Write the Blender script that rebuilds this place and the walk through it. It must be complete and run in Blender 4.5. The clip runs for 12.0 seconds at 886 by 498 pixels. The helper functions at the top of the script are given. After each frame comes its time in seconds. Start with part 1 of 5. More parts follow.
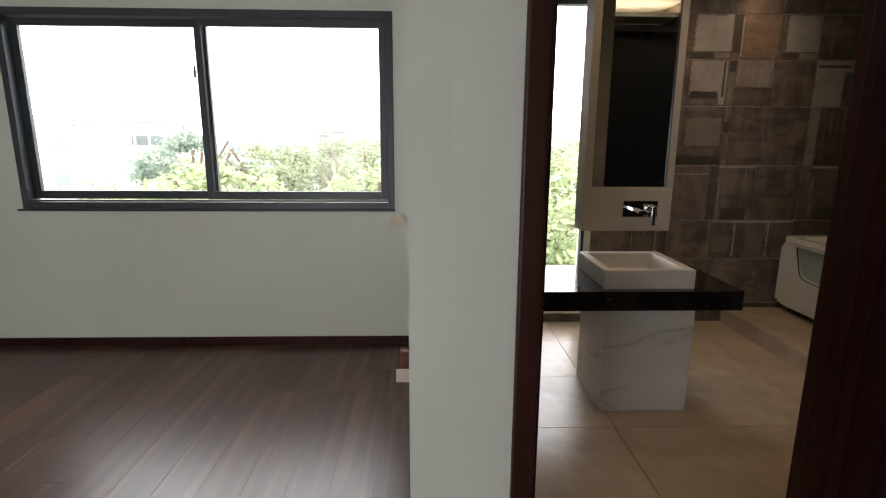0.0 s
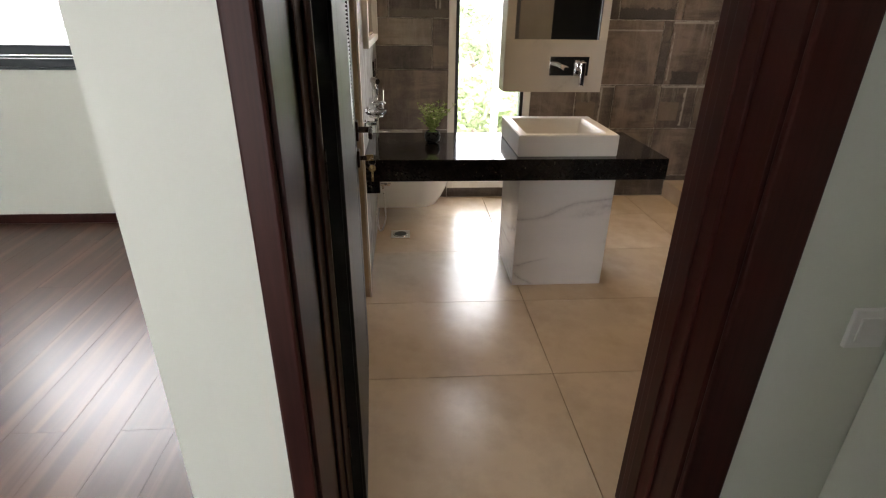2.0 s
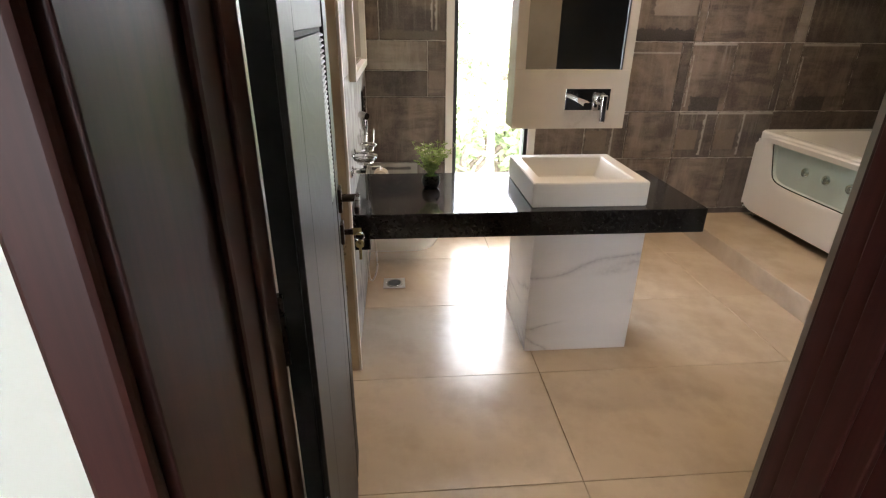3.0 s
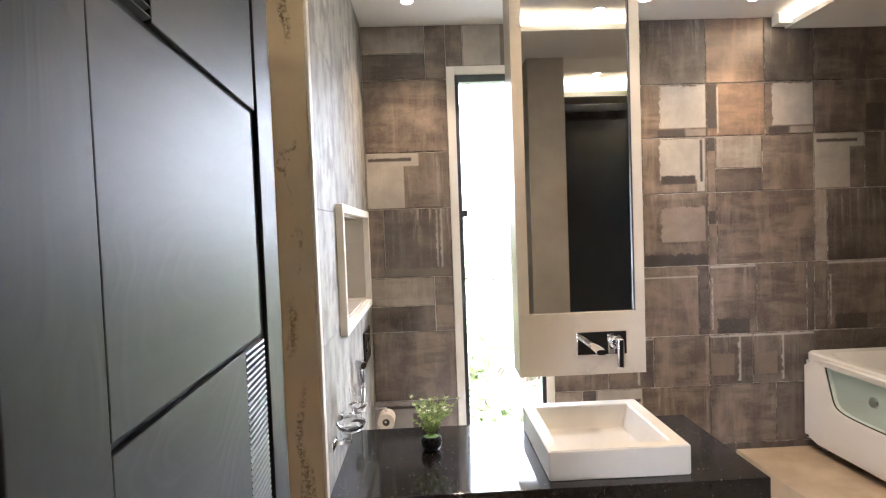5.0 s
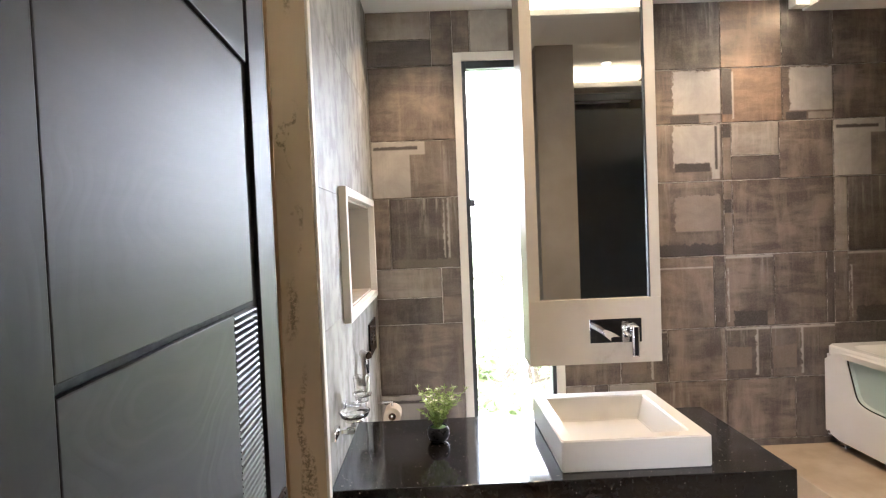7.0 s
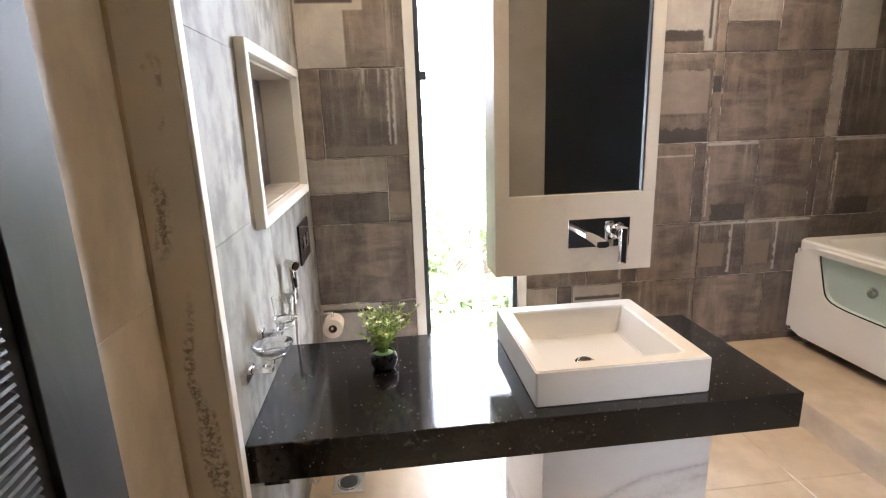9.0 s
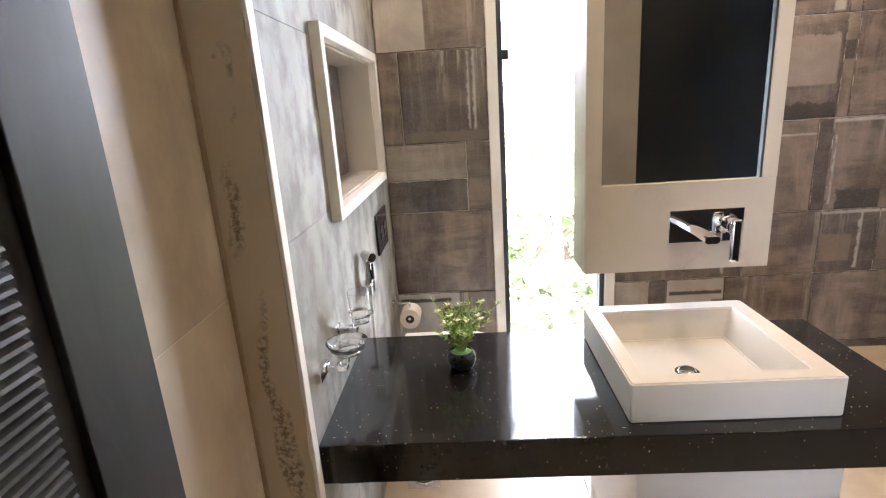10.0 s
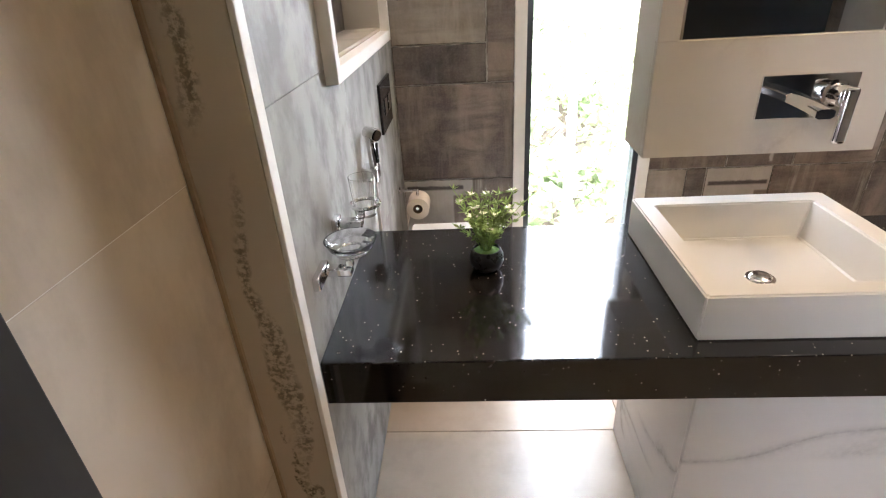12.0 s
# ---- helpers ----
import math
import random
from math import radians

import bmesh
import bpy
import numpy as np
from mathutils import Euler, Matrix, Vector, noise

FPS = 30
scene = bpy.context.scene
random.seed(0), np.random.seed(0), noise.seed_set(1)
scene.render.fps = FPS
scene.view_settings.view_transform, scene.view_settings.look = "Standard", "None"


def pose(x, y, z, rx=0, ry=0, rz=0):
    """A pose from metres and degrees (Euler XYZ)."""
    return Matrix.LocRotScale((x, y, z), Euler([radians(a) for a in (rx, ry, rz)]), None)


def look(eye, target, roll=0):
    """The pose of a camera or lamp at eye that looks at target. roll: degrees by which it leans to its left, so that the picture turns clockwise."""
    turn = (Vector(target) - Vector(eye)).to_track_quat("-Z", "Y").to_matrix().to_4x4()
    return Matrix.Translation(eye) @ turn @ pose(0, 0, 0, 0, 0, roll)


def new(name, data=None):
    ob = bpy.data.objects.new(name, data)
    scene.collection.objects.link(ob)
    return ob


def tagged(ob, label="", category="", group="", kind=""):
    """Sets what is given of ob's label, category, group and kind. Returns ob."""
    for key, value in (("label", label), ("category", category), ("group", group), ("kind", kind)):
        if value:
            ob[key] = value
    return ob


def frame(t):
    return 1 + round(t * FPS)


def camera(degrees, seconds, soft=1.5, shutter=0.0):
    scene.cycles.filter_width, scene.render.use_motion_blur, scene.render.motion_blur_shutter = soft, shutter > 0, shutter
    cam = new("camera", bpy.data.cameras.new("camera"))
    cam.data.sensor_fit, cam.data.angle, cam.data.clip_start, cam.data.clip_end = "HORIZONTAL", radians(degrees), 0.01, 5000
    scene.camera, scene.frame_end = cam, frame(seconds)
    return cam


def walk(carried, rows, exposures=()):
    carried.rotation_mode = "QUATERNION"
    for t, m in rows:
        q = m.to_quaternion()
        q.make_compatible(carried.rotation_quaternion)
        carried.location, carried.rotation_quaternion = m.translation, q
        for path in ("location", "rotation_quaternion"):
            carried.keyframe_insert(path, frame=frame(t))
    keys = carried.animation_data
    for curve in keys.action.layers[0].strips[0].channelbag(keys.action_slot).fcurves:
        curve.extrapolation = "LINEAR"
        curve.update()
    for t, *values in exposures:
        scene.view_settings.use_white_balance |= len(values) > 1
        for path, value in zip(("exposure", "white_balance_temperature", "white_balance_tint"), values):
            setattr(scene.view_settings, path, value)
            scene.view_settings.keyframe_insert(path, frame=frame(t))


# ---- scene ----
cam = camera(81.6, 12.0, soft=1.2)
PATH = [
    (0, (-0.197, -0.164, 1.511), (-0.139, 1.793, 1.103), 0.3),
    (0.5, (0.014, -0.093, 1.482), (0.147, 1.853, 1.039), 0.7),
    (1, (0.156, -0.086, 1.411), (0.285, 1.821, 0.821), 1.2),
    (1.5, (0.206, -0.059, 1.395), (0.337, 1.809, 0.691), 1.2),
    (2, (0.221, 0.034, 1.387), (0.35, 1.842, 0.541), 0.8),
    (2.5, (0.213, 0.285, 1.414), (0.361, 2.087, 0.558), 0.6),
    (2.7, (0.192, 0.376, 1.43), (0.36, 2.181, 0.585), 0.9),
    (4.3, (0.366, 0.767, 1.555), (0.433, 2.717, 1.113), -1.9),
    (4.5, (0.366, 0.772, 1.57), (0.426, 2.744, 1.244), -2.0),
    (5, (0.37, 0.763, 1.622), (0.429, 2.761, 1.549), -2.1),
    (5.5, (0.376, 0.756, 1.668), (0.432, 2.752, 1.78), -2.1),
    (6, (0.379, 0.769, 1.66), (0.421, 2.756, 1.877), -2.3),
    (6.5, (0.371, 0.805, 1.606), (0.409, 2.796, 1.789), -2.3),
    (7, (0.372, 0.837, 1.543), (0.402, 2.836, 1.482), -2.3),
    (7.5, (0.394, 0.991, 1.5), (0.429, 2.978, 1.273), -2.5),
    (7.7, (0.405, 1.068, 1.5), (0.487, 3.047, 1.221), -2.4),
    (9.3, (0.392, 1.335, 1.498), (0.597, 3.259, 0.99), -2.0),
    (9.5, (0.39, 1.364, 1.501), (0.473, 3.293, 0.981), -3.0),
    (10, (0.395, 1.411, 1.502), (0.294, 3.337, 0.971), -3.8),
    (10.5, (0.385, 1.479, 1.497), (0.258, 3.401, 0.962), -3.7),
    (11, (0.345, 1.583, 1.478), (0.22, 3.492, 0.895), -3.7),
    (11.5, (0.323, 1.629, 1.432), (0.197, 3.46, 0.637), -3.6),
    (12, (0.317, 1.68, 1.404), (0.206, 3.443, 0.467), -3.4),
]
EXPOSURES = [(0.0, -0.62, 6550, 15), (0.5, -0.54, 6600, 15), (1.0, 0.02, 6600, 15), (1.5, 0.24, 6550, 15), (2.5, 0.72, 6450, 14), (4.3, 1.76, 5800, 15), (6.0, 1.84, 5820, 15), (7.5, 1.74, 5820, 15), (9.5, 1.66, 5820, 15), (11.5, 1.60, 5820, 15), (12.0, 1.46, 5820, 15)]
walk(cam, [(t, look(eye, target, roll)) for t, eye, target, roll in PATH], EXPOSURES)


# ---- light ----
world = bpy.data.worlds.new("overcast_sky")
scene.world = world
world.use_nodes = True
wn, wl = world.node_tree.nodes, world.node_tree.links
sky = wn.new("ShaderNodeTexSky")
sky.sky_type = "NISHITA"
sky.sun_disc = False
sky.sun_elevation, sky.sun_rotation = radians(68), radians(200)
sky.dust_density = 4.0
cloud = wn.new("ShaderNodeMixRGB")
cloud.inputs[0].default_value = 0.8
cloud.inputs[2].default_value = (92.0, 93.0, 95.0, 1)
wl.new(sky.outputs[0], cloud.inputs[1])
wl.new(cloud.outputs[0], wn["Background"].inputs[0])
wn["Background"].inputs[1].default_value = 0.15

sun = new("sun", bpy.data.lights.new("sun", "SUN"))
sun.data.energy, sun.data.angle, sun.data.color = 5.0, radians(25), (1.0, 0.97, 0.92)
sun.matrix_world = look((0, 0, 40), (4, 11.5, 10))


# ---- materials ----
def mat(name):
    m = bpy.data.materials.new(name)
    m.use_nodes = True
    n = m.node_tree.nodes
    return m, n, m.node_tree.links, n["Principled BSDF"]


def coords(n, l, scale=(1, 1, 1), spread=True, space="Object"):
    """Object coordinates, shifted by each object's random number so that alike pieces differ."""
    tc = n.new("ShaderNodeTexCoord")
    mp = n.new("ShaderNodeMapping")
    mp.inputs["Scale"].default_value = scale
    if spread:
        oi = n.new("ShaderNodeObjectInfo")
        ml = n.new("ShaderNodeMath")
        ml.operation = "MULTIPLY"
        ml.inputs[1].default_value = 37.0
        cb = n.new("ShaderNodeCombineXYZ")
        l.new(oi.outputs["Random"], ml.inputs[0])
        for i in range(3):
            l.new(ml.outputs[0], cb.inputs[i])
        ad = n.new("ShaderNodeVectorMath")
        l.new(tc.outputs[space], ad.inputs[0])
        l.new(cb.outputs[0], ad.inputs[1])
        l.new(ad.outputs[0], mp.inputs[0])
    else:
        l.new(tc.outputs[space], mp.inputs[0])
    return mp.outputs[0]


def noise_tex(n, l, vec, scale, detail=4.0, rough=0.6, distort=0.0):
    t = n.new("ShaderNodeTexNoise")
    t.inputs["Scale"].default_value, t.inputs["Detail"].default_value = scale, detail
    t.inputs["Roughness"].default_value, t.inputs["Distortion"].default_value = rough, distort
    l.new(vec, t.inputs["Vector"])
    return t.outputs["Fac"]


def ramp(n, l, fac, stops):
    r = n.new("ShaderNodeValToRGB")
    e = r.color_ramp.elements
    while len(e) < len(stops):
        e.new(0.5)
    for el, (p, c) in zip(e, stops):
        el.position = p
        el.color = (*c, 1) if len(c) == 3 else c
    l.new(fac, r.inputs[0])
    return r.outputs[0]


def mixc(n, l, fac, a, b, mode="MIX"):
    m = n.new("ShaderNodeMixRGB")
    m.blend_type = mode
    for sock, v in zip(m.inputs, (fac, a, b)):
        if isinstance(v, (int, float)):
            sock.default_value = v
        elif isinstance(v, tuple):
            sock.default_value = (*v, 1)
        else:
            l.new(v, sock)
    return m.outputs[0]


def bump(n, l, height, b, strength=0.2, distance=0.002):
    bp = n.new("ShaderNodeBump")
    bp.inputs["Strength"].default_value, bp.inputs["Distance"].default_value = strength, distance
    l.new(height, bp.inputs["Height"])
    l.new(bp.outputs[0], b.inputs["Normal"])


def plain(name, colour, rough=0.5, metal=0.0, vary=0.12, scale=6.0, bumps=0.0, grain=60.0, wear=0.06):
    """A surface of one colour with soft blotches and a fine grain."""
    m, n, l, b = mat(name)
    v = coords(n, l)
    f = noise_tex(n, l, v, scale)
    lo, hi = tuple(c * (1 - vary) for c in colour), tuple(min(1, c * (1 + vary)) for c in colour)
    l.new(ramp(n, l, f, [(0.3, lo), (0.7, hi)]), b.inputs["Base Color"])
    g = noise_tex(n, l, v, grain, 3)
    l.new(ramp(n, l, g, [(0.3, (max(0, rough - wear),) * 3), (0.7, (rough + wear,) * 3)]), b.inputs["Roughness"])
    b.inputs["Metallic"].default_value = metal
    if bumps:
        bump(n, l, g, b, bumps)
    return m


def glow(name, colour, strength):
    m, n, l, b = mat(name)
    b.inputs["Base Color"].default_value = (0.8, 0.8, 0.8, 1)
    b.inputs["Emission Color"].default_value = (*colour, 1)
    b.inputs["Emission Strength"].default_value = strength
    return m


def glass(name, colour=(1, 1, 1), rough=0.0, ior=1.45):
    m, n, l, b = mat(name)
    b.inputs["Base Color"].default_value = (*colour, 1)
    b.inputs["Roughness"].default_value, b.inputs["IOR"].default_value = rough, ior
    b.inputs["Transmission Weight"].default_value = 1.0
    return m


def stained_tile(name, dark, light, bands=0.5, drips=None, marks=()):
    """Glazed tile printed like worn, over-painted boards, measured from the piece's lower corner.
    drips: z to which they run, z where they start, strength. marks: x0, z0, x1, z1, colour, raggedness."""
    m, n, l, b = mat(name)
    v = coords(n, l)
    mid = tuple((a + c) / 2 for a, c in zip(dark, light))
    big = noise_tex(n, l, v, 5.0, 6, 0.62, 0.4)
    base = ramp(n, l, big, [(0.38, dark), (0.50, mid), (0.62, light)])
    ht = noise_tex(n, l, coords(n, l, (2.2, 2.2, 11)), 1.0, 6, 0.64, 0.35)
    base = mixc(n, l, ramp(n, l, ht, [(0.46, (0, 0, 0)), (0.60, (bands * 1.5,) * 3)]), base, tuple(c * 0.62 for c in dark))
    wide = noise_tex(n, l, coords(n, l, (11, 11, 1.8)), 1.0, 5, 0.62, 0.3)
    base = mixc(n, l, ramp(n, l, wide, [(0.51, (0, 0, 0)), (0.68, (0.6,) * 3)]), base, tuple(c * 1.25 for c in light))
    st = noise_tex(n, l, coords(n, l, (75, 75, 2.5)), 1.0, 4, 0.6)
    base = mixc(n, l, ramp(n, l, st, [(0.4, (0, 0, 0)), (0.7, (0.09,) * 3)]), base, tuple(c * 1.5 for c in light))
    tc = n.new("ShaderNodeTexCoord")
    rag = n.new("ShaderNodeTexNoise")
    rag.inputs["Scale"].default_value, rag.inputs["Detail"].default_value, rag.inputs["Roughness"].default_value = 26, 5, 0.62
    l.new(v, rag.inputs["Vector"])
    flat = n.new("ShaderNodeSeparateXYZ")
    l.new(tc.outputs["Object"], flat.inputs[0])

    def span(value, lo, hi):
        mr = n.new("ShaderNodeMapRange")
        mr.inputs[1].default_value, mr.inputs[2].default_value = lo, hi
        l.new(value, mr.inputs[0])
        return mr.outputs[0]

    def times(a, c):
        mu = n.new("ShaderNodeMath")
        mu.operation = "MULTIPLY"
        l.new(a, mu.inputs[0])
        l.new(c, mu.inputs[1])
        return mu.outputs[0]
    if drips:
        run = noise_tex(n, l, coords(n, l, (24, 24, 1.1)), 1.0, 5, 0.68, 0.15)
        gate = span(flat.outputs[2], drips[0], drips[1])
        some = times(ramp(n, l, run, [(0.51, (0, 0, 0)), (0.66, (drips[2],) * 3)]), gate)
        gaps = ramp(n, l, noise_tex(n, l, coords(n, l, (30, 30, 9)), 1.0, 3), [(0.40, (0.1,) * 3), (0.55, (1, 1, 1))])
        base = mixc(n, l, times(some, gaps), base, (0.34, 0.305, 0.265))
    for x0, z0, x1, z1, colour, r in marks:
        sub = n.new("ShaderNodeVectorMath")
        sub.operation = "MULTIPLY_ADD"
        sub.inputs[1].default_value, sub.inputs[2].default_value = (r,) * 3, (-r / 2,) * 3
        l.new(rag.outputs["Color"], sub.inputs[0])
        add = n.new("ShaderNodeVectorMath")
        l.new(tc.outputs["Object"], add.inputs[0])
        l.new(sub.outputs[0], add.inputs[1])
        sep = n.new("ShaderNodeSeparateXYZ")
        l.new(add.outputs[0], sep.inputs[0])
        e = 0.004
        # left and top edges are ragged, right and lower ones straight
        fac = times(times(span(sep.outputs[0], x0 - e, x0 + e), span(flat.outputs[0], x1 + e, x1 - e)),
                    times(span(flat.outputs[2], z0 - e, z0 + e), span(sep.outputs[2], z1 + e, z1 - e)))
        tone = ramp(n, l, big, [(0.36, tuple(c * 0.72 for c in colour)), (0.62, colour)])
        tone = mixc(n, l, ramp(n, l, st, [(0.45, (0, 0, 0)), (0.75, (0.35,) * 3)]), tone, tuple(c * 0.7 for c in colour))
        base = mixc(n, l, fac, base, tone)
    fine = noise_tex(n, l, coords(n, l), 130, 3)
    base = mixc(n, l, ramp(n, l, fine, [(0.40, (0, 0, 0)), (0.7, (0.08,) * 3)]), base, (0.5, 0.46, 0.42))
    l.new(base, b.inputs["Base Color"])
    b.inputs["Roughness"].default_value = 0.42
    bump(n, l, big, b, 0.08, 0.002)
    return m


def marble(name, ground, vein, amount=1.0, rough=0.25, scale=1.0, width=0.05, crumbly=0.75, gap=0.46, stretch=(1, 1, 1), body=0.18):
    """Pale quartz with broken grey veins."""
    m, n, l, b = mat(name)
    v = coords(n, l, tuple(scale * k for k in stretch))
    even = coords(n, l, (scale,) * 3)
    warp = noise_tex(n, l, v, 1.7, 5, 0.6)
    big = noise_tex(n, l, v, 0.9, 3, 0.5, 0.3)
    dist = n.new("ShaderNodeMath")
    dist.operation = "SUBTRACT"
    dist.inputs[1].default_value = 0.5
    l.new(big, dist.inputs[0])
    away = n.new("ShaderNodeMath")
    away.operation = "ABSOLUTE"
    l.new(dist.outputs[0], away.inputs[0])
    line = ramp(n, l, away.outputs[0], [(0.0, (1, 1, 1)), (width * 0.15, (0.6,) * 3), (width * 0.5, (body,) * 3), (width, (0, 0, 0))])
    gate = ramp(n, l, noise_tex(n, l, v, 2.1, 2), [(gap, (0, 0, 0)), (gap + 0.1, (amount,) * 3)])
    crumb = ramp(n, l, noise_tex(n, l, even, 38, 4, 0.7), [(0.36, (1 - crumbly,) * 3), (0.60, (1, 1, 1))])
    fac = mixc(n, l, 1.0, mixc(n, l, 1.0, line, gate, "MULTIPLY"), crumb, "MULTIPLY")
    soft = ramp(n, l, warp, [(0.3, tuple(c * 0.92 for c in ground)), (0.7, ground)])
    l.new(mixc(n, l, fac, soft, vein), b.inputs["Base Color"])
    b.inputs["Roughness"].default_value = rough
    bump(n, l, noise_tex(n, l, v, 40, 3), b, 0.02)
    return m


def veneer(name, dark, light, rough=0.32, axis=2, fine=1.0, figure=0.0):
    """Stained wood, its grain along the given axis; figure bends it into broad cathedral curves."""
    m, n, l, b = mat(name)
    s = [55.0 * fine] * 3
    s[axis] = 1.6
    g = noise_tex(n, l, coords(n, l, tuple(s)), 1.0, 5, 0.65, 0.2)
    s2 = [7.0] * 3
    s2[axis] = 0.5
    g2 = noise_tex(n, l, coords(n, l, tuple(s2)), 1.0, 4, 0.55, 0.5)
    col = mixc(n, l, 0.5, ramp(n, l, g, [(0.3, dark), (0.7, light)]), ramp(n, l, g2, [(0.3, dark), (0.7, light)]))
    height = g
    if figure:
        s3 = [2.2] * 3
        s3[axis] = 0.9
        hill = noise_tex(n, l, coords(n, l, tuple(s3)), 1.0, 3, 0.5)
        mu = n.new("ShaderNodeMath")
        mu.operation = "MULTIPLY"
        mu.inputs[1].default_value = 240.0
        l.new(hill, mu.inputs[0])
        si = n.new("ShaderNodeMath")
        si.operation = "SINE"
        l.new(mu.outputs[0], si.inputs[0])
        rings = ramp(n, l, si.outputs[0], [(0.0, (0, 0, 0)), (1.0, (1, 1, 1))])
        some = ramp(n, l, noise_tex(n, l, coords(n, l), 1.7, 3), [(0.44, (0.12,) * 3), (0.62, (1, 1, 1))])
        lines = mixc(n, l, 1.0, rings, some, "MULTIPLY")
        height = mixc(n, l, 0.75, g, lines)
        col = mixc(n, l, mixc(n, l, 1.0, lines, (figure,) * 3, "MULTIPLY"), col, tuple(c * 1.6 for c in light))
    l.new(col, b.inputs["Base Color"])
    b.inputs["Roughness"].default_value = rough
    bump(n, l, height, b, 0.32 if figure else 0.10, 0.0007 if figure else 0.0005)
    b.inputs["IOR"].default_value = 1.36
    return m


M_WALL = plain("painted_wall", (0.68, 0.70, 0.63), 0.55, vary=0.03, scale=1.5, bumps=0.05, grain=180)
M_CEIL = plain("painted_ceiling", (0.80, 0.80, 0.78), 0.7, vary=0.02, scale=1.2, bumps=0.03, grain=200)
M_GROUT = plain("pale_grout", (0.58, 0.54, 0.49), 0.8, vary=0.2, scale=20)
M_FGROUT = plain("floor_grout", (0.31, 0.255, 0.19), 0.85, vary=0.2, scale=20)
PALE, INK = (0.44, 0.402, 0.360), (0.060, 0.050, 0.044)
BROWN_D, BROWN_L = (0.090, 0.067, 0.054), (0.222, 0.174, 0.141)
T_MID = stained_tile("tile_brown", BROWN_D, BROWN_L)
T_MIDS = stained_tile("tile_brown_streaked", BROWN_D, BROWN_L, 0.4, (0.0, 0.33, 0.85))
T_DARK = stained_tile("tile_dark_brown", (0.056, 0.044, 0.037), (0.137, 0.108, 0.090), 0.4)
T_DARKS = stained_tile("tile_dark_streaked", (0.056, 0.044, 0.037), (0.140, 0.112, 0.094), 0.4, (0.05, 0.45, 0.9))
T_ORANGE = stained_tile("tile_rust_brown", (0.135, 0.088, 0.060), (0.285, 0.196, 0.138), 0.35)
T_ORANGEB = stained_tile("tile_rust_brown_edged", (0.135, 0.088, 0.060), (0.285, 0.196, 0.138), 0.35, None,
                         ((0.003, 0.05, 0.068, 0.33, INK, 0.02), (0.066, 0.02, 0.076, 0.31, PALE, 0.016)))
T_LIGHT = stained_tile("tile_pale_brown", (0.215, 0.180, 0.150), (0.345, 0.302, 0.258), 0.25)
T_BLOCK = stained_tile("tile_pale_block", BROWN_D, (0.20, 0.150, 0.115), 0.5, None,
                       ((0.118, 0.058, 0.414, 0.322, PALE, 0.06), (0.10, 0.004, 0.275, 0.050, INK, 0.012), (0.285, 0.006, 0.41, 0.048, (0.26, 0.225, 0.19), 0.012)))
T_BLOCKC = stained_tile("tile_pale_block_narrow", BROWN_D, (0.20, 0.150, 0.115), 0.5, None,
                        ((0.045, 0.058, 0.312, 0.322, PALE, 0.06), (0.02, 0.004, 0.150, 0.050, INK, 0.012), (0.160, 0.006, 0.31, 0.048, (0.30, 0.265, 0.225), 0.012)))
T_BLOCKB = stained_tile("tile_pale_block_dashed", BROWN_D, BROWN_L, 0.4, (-0.10, 0.10, 0.5),
                        ((0.113, 0.085, 0.405, 0.343, PALE, 0.05), (0.350, 0.010, 0.40, 0.10, PALE, 0.04), (0.12, 0.058, 0.34, 0.112, INK, 0.03), (0.372, 0.070, 0.388, 0.335, INK, 0.012)))
T_PANEL = stained_tile("tile_brown_pale_panel", BROWN_D, BROWN_L, 0.5, (0.40, 0.47, 0.9),
                       ((0.115, 0.155, 0.40, 0.375, (0.285, 0.235, 0.195), 0.09), (0.0, 0.0, 0.41, 0.075, INK, 0.08)))
T_LINED = stained_tile("tile_brown_lined", (0.110, 0.082, 0.064), (0.225, 0.172, 0.135), 0.4, None,
                       ((0.0, 0.375, 0.42, 0.383, PALE, 0.010),))
T_STRIP = stained_tile("tile_strip_topped_dark", (0.150, 0.115, 0.090), (0.255, 0.205, 0.165), 0.3, None, ((0.0, 0.262, 0.05, 0.345, INK, 0.012),))
T_CORNER = stained_tile("tile_brown_dark_corner", BROWN_D, BROWN_L, 0.5, None, ((0.34, 0.01, 0.46, 0.18, INK, 0.02),))
T_DRIP = stained_tile("tile_pale_dripped", (0.105, 0.082, 0.066), (0.20, 0.160, 0.130), 0.4, (-0.1, 0.26, 0.9),
                      ((-0.1, -0.1, 0.235, 0.60, PALE, 0.03), (0.225, 0.265, 0.33, 0.60, PALE, 0.05), (0.015, 0.296, 0.285, 0.316, INK, 0.020)))
T_EDGEA = stained_tile("tile_brown_ragged_edge", BROWN_D, BROWN_L, 0.4, (0.12, 0.45, 0.7),
                       ((0.0, 0.428, 0.70, 0.446, PALE, 0.030), (0.016, 0.03, 0.022, 0.36, PALE, 0.05), (0.05, 0.0, 0.26, 0.10, INK, 0.05)))
T_EDGEB = stained_tile("tile_dark_ragged_edge", (0.062, 0.049, 0.041), (0.158, 0.124, 0.103), 0.4, (0.02, 0.33, 0.95),
                       ((0.0, 0.308, 0.42, 0.324, PALE, 0.034), (0.19, 0.02, 0.204, 0.31, PALE, 0.05), (0.01, 0.06, 0.16, 0.20, (0.20, 0.150, 0.118), 0.05)))
